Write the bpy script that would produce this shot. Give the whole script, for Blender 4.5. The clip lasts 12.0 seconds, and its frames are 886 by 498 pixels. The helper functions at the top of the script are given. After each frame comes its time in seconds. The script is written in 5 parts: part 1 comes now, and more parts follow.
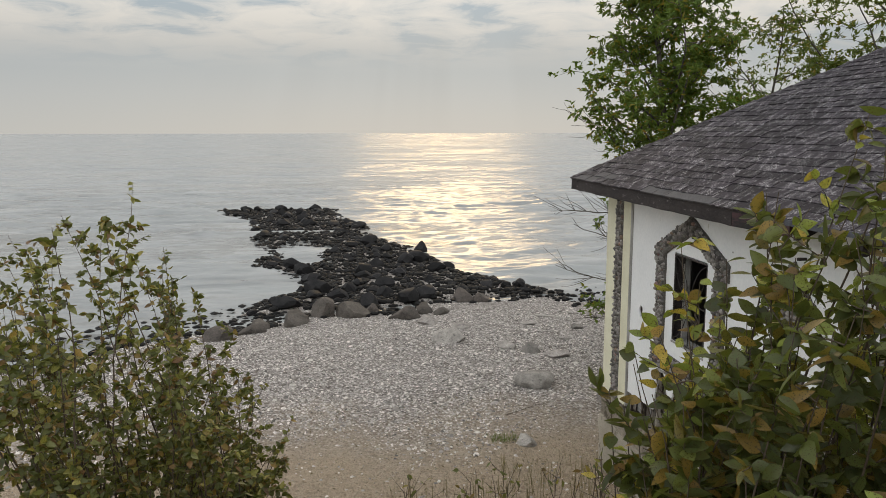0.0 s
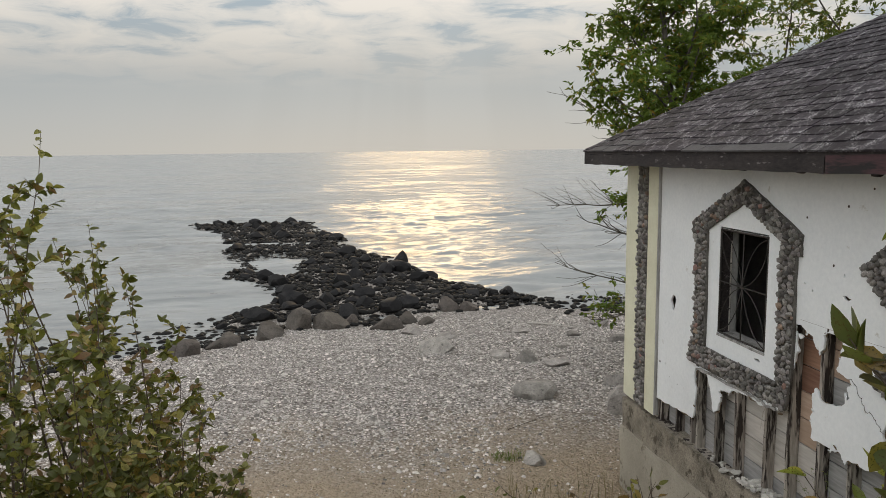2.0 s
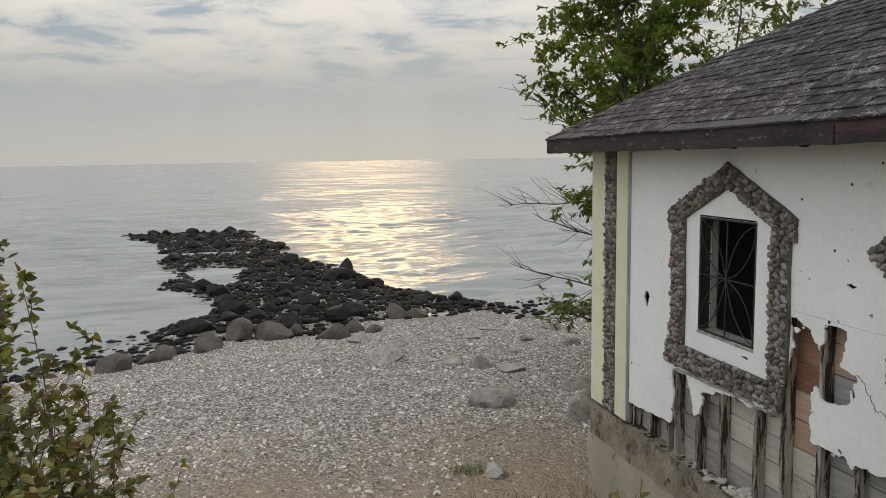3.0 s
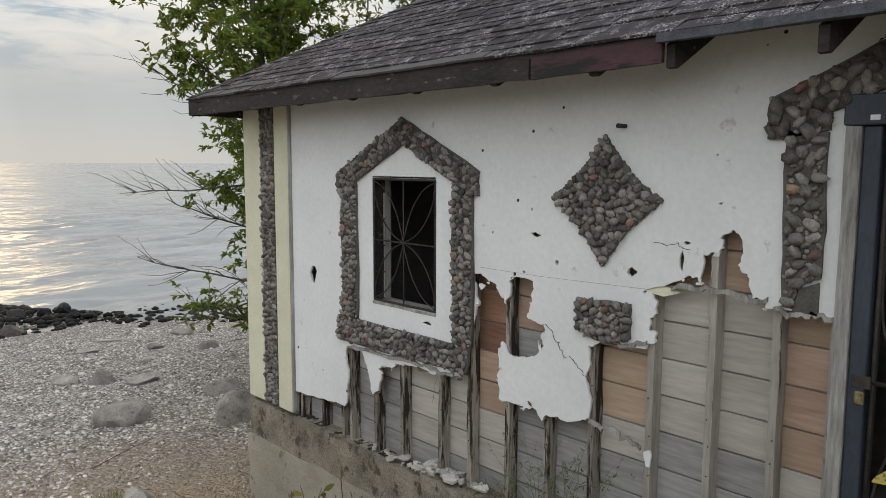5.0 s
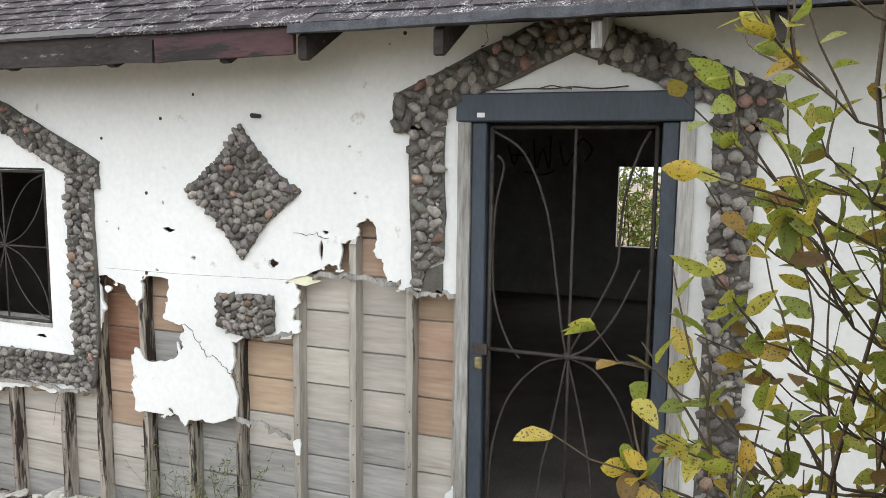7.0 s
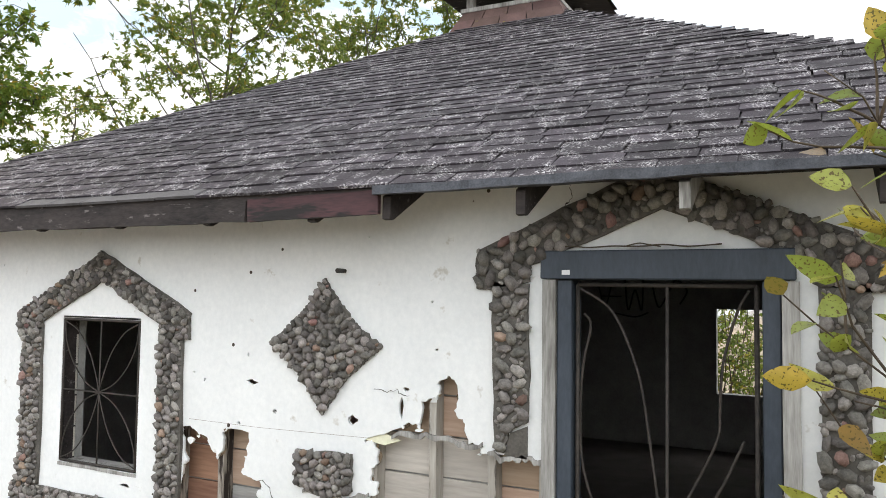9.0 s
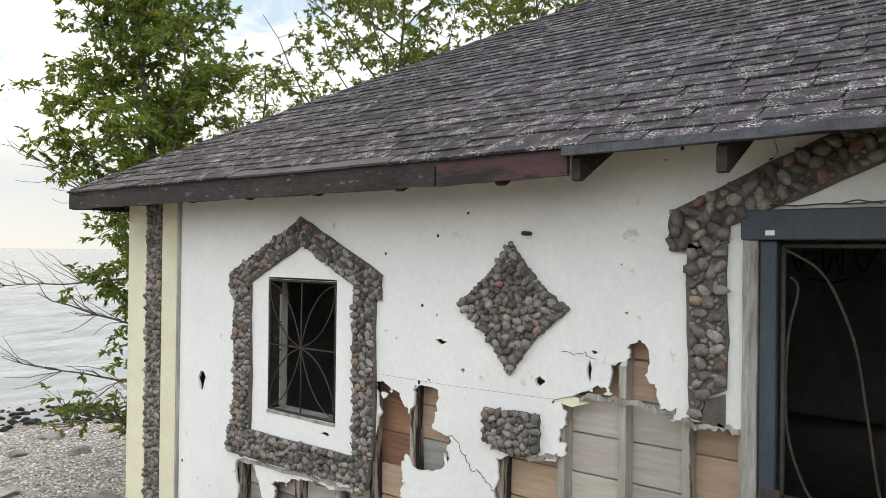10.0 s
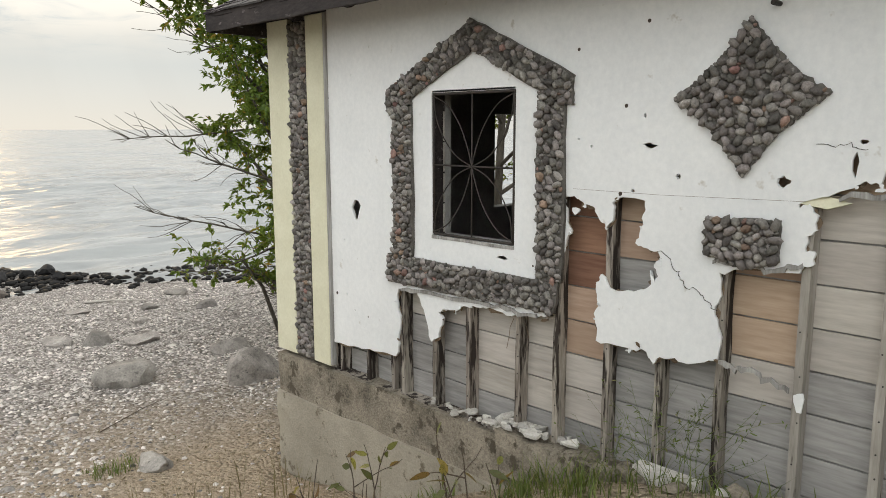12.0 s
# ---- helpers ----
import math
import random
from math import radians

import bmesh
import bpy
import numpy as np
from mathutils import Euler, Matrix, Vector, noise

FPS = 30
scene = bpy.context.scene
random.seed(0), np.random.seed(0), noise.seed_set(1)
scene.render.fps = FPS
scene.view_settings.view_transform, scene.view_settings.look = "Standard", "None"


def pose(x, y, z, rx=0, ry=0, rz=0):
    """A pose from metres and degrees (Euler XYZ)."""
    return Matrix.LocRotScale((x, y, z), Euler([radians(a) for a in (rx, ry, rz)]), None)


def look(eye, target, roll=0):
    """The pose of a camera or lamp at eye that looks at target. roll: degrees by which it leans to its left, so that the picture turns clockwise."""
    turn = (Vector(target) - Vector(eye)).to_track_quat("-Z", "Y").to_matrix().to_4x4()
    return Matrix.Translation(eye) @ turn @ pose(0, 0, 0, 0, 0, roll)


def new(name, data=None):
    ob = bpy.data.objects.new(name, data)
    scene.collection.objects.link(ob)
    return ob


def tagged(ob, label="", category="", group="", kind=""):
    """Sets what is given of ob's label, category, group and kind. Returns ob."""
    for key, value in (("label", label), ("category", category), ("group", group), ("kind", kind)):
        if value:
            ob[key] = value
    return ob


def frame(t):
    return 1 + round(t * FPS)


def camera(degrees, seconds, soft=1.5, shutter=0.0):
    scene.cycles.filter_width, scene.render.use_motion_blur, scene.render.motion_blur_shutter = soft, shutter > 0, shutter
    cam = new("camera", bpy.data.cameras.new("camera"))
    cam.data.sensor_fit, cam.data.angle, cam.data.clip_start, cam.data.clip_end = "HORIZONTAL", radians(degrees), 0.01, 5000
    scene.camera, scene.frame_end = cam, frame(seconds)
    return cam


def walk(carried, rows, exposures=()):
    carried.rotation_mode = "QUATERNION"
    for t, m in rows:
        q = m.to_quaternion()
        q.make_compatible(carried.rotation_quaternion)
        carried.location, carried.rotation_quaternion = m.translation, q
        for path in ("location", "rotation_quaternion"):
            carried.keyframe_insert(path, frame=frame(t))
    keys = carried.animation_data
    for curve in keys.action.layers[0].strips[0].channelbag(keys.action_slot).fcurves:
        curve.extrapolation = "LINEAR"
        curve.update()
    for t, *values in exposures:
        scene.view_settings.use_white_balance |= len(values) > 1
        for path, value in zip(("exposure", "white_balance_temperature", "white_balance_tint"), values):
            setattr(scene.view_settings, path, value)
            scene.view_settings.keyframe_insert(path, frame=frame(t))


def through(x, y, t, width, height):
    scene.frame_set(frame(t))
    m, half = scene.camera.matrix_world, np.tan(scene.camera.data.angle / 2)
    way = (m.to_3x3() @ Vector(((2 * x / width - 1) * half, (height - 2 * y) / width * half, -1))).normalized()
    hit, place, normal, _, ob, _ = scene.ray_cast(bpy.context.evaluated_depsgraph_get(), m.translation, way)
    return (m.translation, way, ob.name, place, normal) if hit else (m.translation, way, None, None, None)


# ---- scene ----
cam = camera(61.1, 12.0, soft=0.5)
PATH = [
    (0, (-3.72, 0.825, 3.378), (-3.445, 2.781, 3.07), -0.1),
    (0.5, (-3.71, 1.208, 3.217), (-3.444, 3.168, 2.923), -0.0),
    (1, (-3.682, 1.599, 3.04), (-3.413, 3.561, 2.756), -0.1),
    (1.5, (-3.735, 1.892, 2.908), (-3.44, 3.851, 2.635), -0.4),
    (2, (-3.717, 2.271, 2.785), (-3.381, 4.225, 2.523), -0.7),
    (2.5, (-3.707, 2.625, 2.681), (-3.319, 4.572, 2.435), -0.9),
    (4.5, (-3.735, 3.755, 2.204), (-2.656, 5.423, 1.973), -0.2),
    (5, (-3.672, 3.852, 2.151), (-2.323, 5.312, 1.924), 0.2),
    (5.5, (-3.64, 3.909, 2.167), (-2.055, 5.105, 1.927), 0.3),
    (6, (-3.66, 3.931, 2.157), (-1.905, 4.855, 1.899), 0.5),
    (6.5, (-3.675, 3.921, 2.142), (-1.825, 4.623, 1.857), 0.5),
    (8.5, (-3.491, 3.9, 2.227), (-1.639, 4.653, 2.166), 0.4),
    (9, (-3.531, 3.916, 2.266), (-1.747, 4.813, 2.374), 0.8),
    (9.5, (-3.575, 3.961, 2.276), (-1.906, 5.054, 2.412), 1.0),
    (10, (-3.59, 4.003, 2.251), (-2.043, 5.271, 2.26), 0.7),
    (10.5, (-3.601, 4.107, 2.158), (-2.129, 5.454, 2.029), 0.3),
    (11, (-3.625, 4.279, 1.986), (-2.19, 5.649, 1.735), 0.1),
    (11.5, (-3.679, 4.527, 1.914), (-2.256, 5.895, 1.592), -0.1),
    (12, (-3.661, 4.815, 1.794), (-2.279, 6.226, 1.476), -0.1),
]
EXPOSURES = ((0.0, -0.42, 6620, 10), (2.5, -0.52, 6620, 10), (4.5, -0.6, 6500, 10), (5.0, -0.35, 6450, 10), (5.5, 0.2, 6400, 9), (6.5, 0.75, 6450, 10), (8.5, 0.8, 6450, 10), (9.5, 0.5, 6500, 10), (10.5, 0.2, 6600, 9), (12.0, 0.1, 6750, 9))
walk(cam, [(t, look(eye, target, roll)) for t, eye, target, roll in PATH], exposures=EXPOSURES)

# ---- world, sun, exposure ----
SUN_AZ, SUN_EL = radians(8.5), radians(24)
SUN_DIR = Vector((math.sin(SUN_AZ) * math.cos(SUN_EL), math.cos(SUN_AZ) * math.cos(SUN_EL), math.sin(SUN_EL)))
SEA = -2.3


def node(nt, kind, **ins):
    n = nt.nodes.new(kind)
    for k, v in ins.items():
        key = int(k[1:]) if k[0] == "i" and k[1:].isdigit() else k.replace("_", " ")
        if isinstance(v, bpy.types.NodeSocket):
            nt.links.new(v, n.inputs[key])
        else:
            n.inputs[key].default_value = v
    return n


def math_node(nt, op, a, b=0.0, c=None):
    n = nt.nodes.new("ShaderNodeMath")
    n.operation = op
    for i, v in enumerate((a, b) if c is None else (a, b, c)):
        if isinstance(v, bpy.types.NodeSocket):
            nt.links.new(v, n.inputs[i])
        else:
            n.inputs[i].default_value = v
    return n.outputs[0]


def ramp(nt, fac, stops):
    n = nt.nodes.new("ShaderNodeValToRGB")
    nt.links.new(fac, n.inputs[0])
    el = n.color_ramp.elements
    while len(el) < len(stops):
        el.new(0.5)
    for e, (p, c) in zip(el, stops):
        e.position = p
        e.color = (*c, 1) if isinstance(c, (tuple, list)) else (c, c, c, 1)
    return n.outputs[0]


def mix(nt, fac, a, b, blend="MIX"):
    n = nt.nodes.new("ShaderNodeMix")
    n.data_type, n.blend_type = "RGBA", blend
    for key, v in ((0, fac), (6, a), (7, b)):
        if isinstance(v, bpy.types.NodeSocket):
            nt.links.new(v, n.inputs[key])
        else:
            n.inputs[key].default_value = v if key == 0 else (*v[:3], 1)
    return n.outputs[2]


def build_world():
    w = bpy.data.worlds.new("overcast_evening")
    scene.world = w
    w.use_nodes = True
    nt = w.node_tree
    nt.nodes.clear()
    co = nt.nodes.new("ShaderNodeTexCoord").outputs["Generated"]
    sep = node(nt, "ShaderNodeSeparateXYZ", Vector=co)
    up = math_node(nt, "MAXIMUM", sep.outputs[2], 0.0)
    sky = nt.nodes.new("ShaderNodeTexSky")
    sky.sky_type, sky.sun_disc = "NISHITA", False
    sky.sun_elevation, sky.sun_rotation = SUN_EL, SUN_AZ
    blue = mix(nt, 1.0, sky.outputs[0], (0.1, 0.1, 0.1), "MULTIPLY")
    # clouds lie on a high flat layer, so they close up towards the horizon
    den = math_node(nt, "ADD", up, 0.12)
    flat = nt.nodes.new("ShaderNodeCombineXYZ")
    nt.links.new(math_node(nt, "DIVIDE", sep.outputs[0], den), flat.inputs[0])
    nt.links.new(math_node(nt, "DIVIDE", sep.outputs[1], den), flat.inputs[1])
    big = node(nt, "ShaderNodeTexNoise", Vector=flat.outputs[0], Scale=0.9, Detail=3.0, Roughness=0.55)
    fine = node(nt, "ShaderNodeTexNoise", Vector=flat.outputs[0], Scale=3.6, Detail=7.0, Roughness=0.62, Distortion=0.6)
    both = math_node(nt, "MULTIPLY_ADD", fine.outputs[0], 0.55, math_node(nt, "MULTIPLY", big.outputs[0], 0.75))
    cover = ramp(nt, both, [(0.53, 0.0), (0.62, 0.7), (0.72, 1.0)])
    haze = ramp(nt, up, [(0.0, (0.66, 0.665, 0.64)), (0.045, (0.60, 0.625, 0.63)), (0.11, (0.50, 0.555, 0.59)), (0.2, (0.43, 0.56, 0.67)), (0.38, (0.50, 0.63, 0.76)), (0.6, (0.68, 0.78, 0.86)), (1.0, (0.75, 0.83, 0.9))])
    veil = mix(nt, 0.03, haze, blue)
    lit = ramp(nt, up, [(0.0, (0.68, 0.68, 0.66)), (0.10, (0.82, 0.78, 0.72)), (0.14, (0.98, 0.93, 0.85)), (0.2, (1.12, 1.07, 1.0)), (0.36, (0.92, 0.93, 0.94)), (0.58, (1.08, 1.08, 1.08)), (1.0, (1.15, 1.15, 1.15))])
    thick = math_node(nt, "MULTIPLY", cover, ramp(nt, up, [(0.075, 0.0), (0.12, 0.7), (0.18, 0.95), (1.0, 0.92)]))
    col = mix(nt, thick, veil, lit)
    # the glow of the veiled sun
    dot = nt.nodes.new("ShaderNodeVectorMath")
    dot.operation = "DOT_PRODUCT"
    nt.links.new(co, dot.inputs[0])
    dot.inputs[1].default_value = SUN_DIR
    glow = math_node(nt, "POWER", math_node(nt, "MAXIMUM", dot.outputs["Value"], 0.0), 5.0)
    warm = mix(nt, glow, (0, 0, 0), (0.12, 0.11, 0.09))
    col = mix(nt, 1.0, col, warm, "ADD")
    # pale shafts of light and rain hang under the cloud on the sun's side
    azim = math_node(nt, "ARCTAN2", sep.outputs[0], sep.outputs[1])
    slant = math_node(nt, "MULTIPLY_ADD", math_node(nt, "SUBTRACT", azim, SUN_AZ), math_node(nt, "MULTIPLY_ADD", up, 1.6, 1.0), 3.0)
    rays = nt.nodes.new("ShaderNodeTexNoise")
    rays.noise_dimensions = "1D"
    nt.links.new(slant, rays.inputs["W"])
    rays.inputs["Scale"].default_value, rays.inputs["Detail"].default_value = 11.0, 3.0
    low = math_node(nt, "MULTIPLY", ramp(nt, up, [(0.0, 0.75), (0.06, 1.0), (0.15, 0.0)]), math_node(nt, "POWER", math_node(nt, "MAXIMUM", dot.outputs["Value"], 0.0), 26.0))
    shade = mix(nt, math_node(nt, "MULTIPLY", low, ramp(nt, rays.outputs[0], [(0.40, 0.0), (0.60, 1.0)])), (1, 1, 1), (0.80, 0.79, 0.78))
    col = mix(nt, 1.0, col, shade, "MULTIPLY")
    # away from the sun the clouds are lit from the front
    front = math_node(nt, "MULTIPLY_ADD", math_node(nt, "MINIMUM", math_node(nt, "MAXIMUM", math_node(nt, "MULTIPLY_ADD", dot.outputs["Value"], -1.43, 0.71), 0.0), 1.0), 1.45, 1.0)
    grey = nt.nodes.new("ShaderNodeCombineColor")
    for k in range(3):
        nt.links.new(front, grey.inputs[k])
    col = mix(nt, 1.0, col, grey.outputs[0], "MULTIPLY")
    bg = node(nt, "ShaderNodeBackground", Color=col, Strength=1.0)
    out = nt.nodes.new("ShaderNodeOutputWorld")
    nt.links.new(bg.outputs[0], out.inputs[0])


build_world()
sun = new("sun", bpy.data.lights.new("sun", "SUN"))
sun.data.energy, sun.data.angle, sun.data.color = 0.5, radians(12), (1.0, 0.68, 0.32)
sun.matrix_world = look(SUN_DIR * 60, (0, 0, 0))


# ---- materials ----
def material(name, low, high, scale=6.0, rough=0.8, bump=0.3, fine=60.0, spots=None, vary=0.0, island=False, hue=0.02, stretch=(1, 1, 1), metal=0.0, spec=0.3, dist=0.01, specks=0.0):
    """A worn surface: two scales of noise in colour, relief, and optional spots (colour, coverage, scale)."""
    m = bpy.data.materials.new(name)
    m.use_nodes = True
    nt = m.node_tree
    nt.nodes.clear()
    geo = nt.nodes.new("ShaderNodeNewGeometry")
    mp = node(nt, "ShaderNodeMapping", Vector=geo.outputs["Position"], Scale=stretch)
    co = mp.outputs[0]
    a = node(nt, "ShaderNodeTexNoise", Vector=co, Scale=scale, Detail=5.0, Roughness=0.6)
    b = node(nt, "ShaderNodeTexNoise", Vector=co, Scale=fine, Detail=3.0, Roughness=0.65)
    f = math_node(nt, "MULTIPLY_ADD", b.outputs[0], 0.45, math_node(nt, "MULTIPLY", a.outputs[0], 0.6))
    col = mix(nt, ramp(nt, f, [(0.36, 0.0), (0.68, 1.0)]), low, high)
    if spots:
        s = node(nt, "ShaderNodeTexNoise", Vector=co, Scale=spots[2], Detail=4.0, Roughness=0.7)
        cover = ramp(nt, s.outputs[0], [(1 - spots[1] - 0.04, 0.0), (1 - spots[1] + 0.03, 1.0)])
        if len(spots) > 3:
            patch = node(nt, "ShaderNodeTexNoise", Vector=co, Scale=spots[3], Detail=3.0, Roughness=0.6)
            cover = math_node(nt, "MULTIPLY", cover, ramp(nt, patch.outputs[0], [(0.46, 0.0), (0.64, 1.0)]))
        col = mix(nt, cover, col, spots[0])
    if specks:
        v = node(nt, "ShaderNodeTexVoronoi", Vector=geo.outputs["Position"], Scale=specks)
        pick = node(nt, "ShaderNodeSeparateColor", Color=v.outputs["Color"])
        near = math_node(nt, "LESS_THAN", v.outputs["Distance"], math_node(nt, "MULTIPLY_ADD", pick.outputs[1], 0.07, 0.02))
        col = mix(nt, math_node(nt, "MULTIPLY", near, math_node(nt, "GREATER_THAN", pick.outputs[0], 0.55)), col, (0.06, 0.045, 0.035))
    if vary:
        src = geo.outputs["Random Per Island"] if island else nt.nodes.new("ShaderNodeObjectInfo").outputs["Random"]
        hsv = node(nt, "ShaderNodeHueSaturation", Color=col)
        nt.links.new(math_node(nt, "MULTIPLY_ADD", src, 2 * vary, 1 - vary), hsv.inputs["Value"])
        w = nt.nodes.new("ShaderNodeTexWhiteNoise")
        w.noise_dimensions = "1D"
        nt.links.new(src, w.inputs["W"])
        nt.links.new(math_node(nt, "MULTIPLY_ADD", w.outputs["Value"], hue, 0.5 - hue / 2), hsv.inputs["Hue"])
        col = hsv.outputs[0]
    bs = node(nt, "ShaderNodeBsdfPrincipled", Base_Color=col, Metallic=metal)
    bs.inputs["Specular IOR Level"].default_value = spec
    nt.links.new(ramp(nt, f, [(0.3, max(rough - 0.12, 0.05)), (0.75, min(rough + 0.12, 1.0))]), bs.inputs["Roughness"])
    if bump:
        bp = node(nt, "ShaderNodeBump", Height=f, Strength=bump, Distance=dist)
        nt.links.new(bp.outputs[0], bs.inputs["Normal"])
    out = nt.nodes.new("ShaderNodeOutputMaterial")
    nt.links.new(bs.outputs[0], out.inputs[0])
    return m


def leaf_material(name, stops, spots=None, through=0.35, rough=0.5):
    m = bpy.data.materials.new(name)
    m.use_nodes = True
    nt = m.node_tree
    nt.nodes.clear()
    geo = nt.nodes.new("ShaderNodeNewGeometry")
    col = ramp(nt, geo.outputs["Random Per Island"], stops)
    n = node(nt, "ShaderNodeTexNoise", Vector=geo.outputs["Position"], Scale=55.0, Detail=3.0)
    col = mix(nt, ramp(nt, n.outputs[0], [(0.3, 0.0), (0.7, 0.35)]), col, (0.10, 0.09, 0.025))
    if spots:
        s = node(nt, "ShaderNodeTexNoise", Vector=geo.outputs["Position"], Scale=190.0, Detail=1.0)
        col = mix(nt, ramp(nt, s.outputs[0], [(0.60, 0.0), (0.65, 1.0)]), col, spots)
    bs = node(nt, "ShaderNodeBsdfPrincipled", Base_Color=col, Roughness=rough)
    bs.inputs["Specular IOR Level"].default_value = 0.35
    tr = node(nt, "ShaderNodeBsdfTranslucent", Color=mix(nt, 0.5, col, (0.22, 0.26, 0.02)))
    ms = node(nt, "ShaderNodeMixShader", Fac=through, i1=bs.outputs[0], i2=tr.outputs[0])
    out = nt.nodes.new("ShaderNodeOutputMaterial")
    nt.links.new(ms.outputs[0], out.inputs[0])
    return m


def water_material():
    m = bpy.data.materials.new("lake_water")
    m.use_nodes = True
    nt = m.node_tree
    nt.nodes.clear()
    geo = nt.nodes.new("ShaderNodeNewGeometry")
    pos = geo.outputs["Position"]
    mp = node(nt, "ShaderNodeMapping", Vector=pos, Scale=(0.38, 1.0, 1.0), Rotation=(0, 0, 0.06))
    a = node(nt, "ShaderNodeTexNoise", Vector=mp.outputs[0], Scale=0.45, Detail=5.0, Roughness=0.6, Distortion=0.3)
    b = node(nt, "ShaderNodeTexNoise", Vector=mp.outputs[0], Scale=2.4, Detail=7.0, Roughness=0.68)
    far = node(nt, "ShaderNodeTexNoise", Vector=mp.outputs[0], Scale=0.07, Detail=3.0, Roughness=0.6)
    # the ripples tilt the surface, mostly towards and away from the shore
    tilt = nt.nodes.new("ShaderNodeCombineXYZ")
    parts = [node(nt, "ShaderNodeSeparateColor", Color=k.outputs["Color"]) for k in (a, b, far)]
    for axis, amps in ((0, (0.2, 0.3, 0.1)), (1, (1.25, 1.25, 0.9))):
        total = -0.5 * sum(amps)
        for p, amp in zip(parts, amps):
            total = math_node(nt, "MULTIPLY_ADD", p.outputs[axis], amp, total)
        nt.links.new(total, tilt.inputs[axis])
    lean = nt.nodes.new("ShaderNodeVectorMath")
    lean.operation = "ADD"
    nt.links.new(geo.outputs["Normal"], lean.inputs[0])
    nt.links.new(tilt.outputs[0], lean.inputs[1])
    bp = nt.nodes.new("ShaderNodeVectorMath")
    bp.operation = "NORMALIZE"
    nt.links.new(lean.outputs[0], bp.inputs[0])
    # silty lake water, made paler to stand in for reflected sky; tone follows ripples
    col = mix(nt, ramp(nt, a.outputs[0], [(0.35, 0.0), (0.65, 1.0)]), (0.22, 0.23, 0.23), (0.32, 0.33, 0.325))
    bs = node(nt, "ShaderNodeBsdfPrincipled", Base_Color=col, Roughness=0.21, IOR=1.33)
    bs.inputs["Specular IOR Level"].default_value = 0.55
    nt.links.new(bp.outputs[0], bs.inputs["Normal"])
    out = nt.nodes.new("ShaderNodeOutputMaterial")
    nt.links.new(bs.outputs[0], out.inputs[0])
    return m


def ground_material():
    """Grey shell gravel on the beach, brown sand by the hut, soil on the bank paled to bounce light, wet and dark at
    the water.
    """
    m = bpy.data.materials.new("beach_ground")
    m.use_nodes = True
    nt = m.node_tree
    nt.nodes.clear()
    geo = nt.nodes.new("ShaderNodeNewGeometry")
    pos = geo.outputs["Position"]
    sep = node(nt, "ShaderNodeSeparateXYZ", Vector=pos)
    big = node(nt, "ShaderNodeTexNoise", Vector=pos, Scale=0.55, Detail=4.0, Roughness=0.6)
    mid = node(nt, "ShaderNodeTexNoise", Vector=pos, Scale=9.0, Detail=4.0, Roughness=0.7)
    cell = node(nt, "ShaderNodeTexVoronoi", Vector=pos, Scale=24.0, Randomness=1.0)
    grit = node(nt, "ShaderNodeTexNoise", Vector=pos, Scale=90.0, Detail=3.0, Roughness=0.7)
    lump = node(nt, "ShaderNodeTexNoise", Vector=pos, Scale=4.2, Detail=2.0, Roughness=0.5, Distortion=0.8)
    tint = node(nt, "ShaderNodeSeparateColor", Color=cell.outputs["Color"])
    gravel = ramp(nt, tint.outputs[0], [(0.0, (0.12, 0.105, 0.095)), (0.4, (0.33, 0.30, 0.275)), (0.75, (0.50, 0.465, 0.435)), (1.0, (0.72, 0.69, 0.66))])
    gravel = mix(nt, ramp(nt, cell.outputs["Distance"], [(0.25, 0.0), (0.75, 0.6)]), gravel, (0.10, 0.088, 0.075))
    sand = mix(nt, ramp(nt, grit.outputs[0], [(0.35, 0.0), (0.7, 1.0)]), (0.24, 0.185, 0.13), (0.56, 0.47, 0.36))
    sand = mix(nt, ramp(nt, mid.outputs[0], [(0.50, 0.0), (0.72, 0.5)]), sand, (0.15, 0.115, 0.08))
    # bank soil kept pale so it throws light up under the eave
    soil = mix(nt, ramp(nt, mid.outputs[0], [(0.35, 0.0), (0.65, 1.0)]), (0.22, 0.185, 0.13), (0.40, 0.345, 0.25))
    edge = math_node(nt, "MULTIPLY_ADD", big.outputs[0], 5.0, sep.outputs[1])
    beach = mix(nt, ramp(nt, math_node(nt, "MULTIPLY_ADD", edge, 0.05, -0.25), [(0.42, 0.0), (0.60, 1.0)]), sand, gravel)
    col = mix(nt, ramp(nt, math_node(nt, "MULTIPLY_ADD", edge, 0.1, -0.3), [(0.50, 0.0), (0.72, 1.0)]), soil, beach)
    wet = math_node(nt, "MULTIPLY_ADD", big.outputs[0], 0.10, sep.outputs[2])
    dry = ramp(nt, math_node(nt, "ADD", wet, 3.2), [(0.94, 0.0), (1.06, 1.0)])
    col = mix(nt, dry, mix(nt, 1.0, col, (0.42, 0.42, 0.42), "MULTIPLY"), col)
    h = math_node(nt, "MULTIPLY_ADD", cell.outputs["Distance"], -0.5, math_node(nt, "MULTIPLY", mid.outputs[0], 0.7))
    h = math_node(nt, "MULTIPLY_ADD", lump.outputs[0], 1.5, h)
    bp = node(nt, "ShaderNodeBump", Height=h, Strength=1.0, Distance=0.09)
    bs = node(nt, "ShaderNodeBsdfPrincipled", Base_Color=col)
    nt.links.new(ramp(nt, dry, [(0.0, 0.4), (1.0, 0.96)]), bs.inputs["Roughness"])
    bs.inputs["Specular IOR Level"].default_value = 0.12
    nt.links.new(bp.outputs[0], bs.inputs["Normal"])
    out = nt.nodes.new("ShaderNodeOutputMaterial")
    nt.links.new(bs.outputs[0], out.inputs[0])
    return m


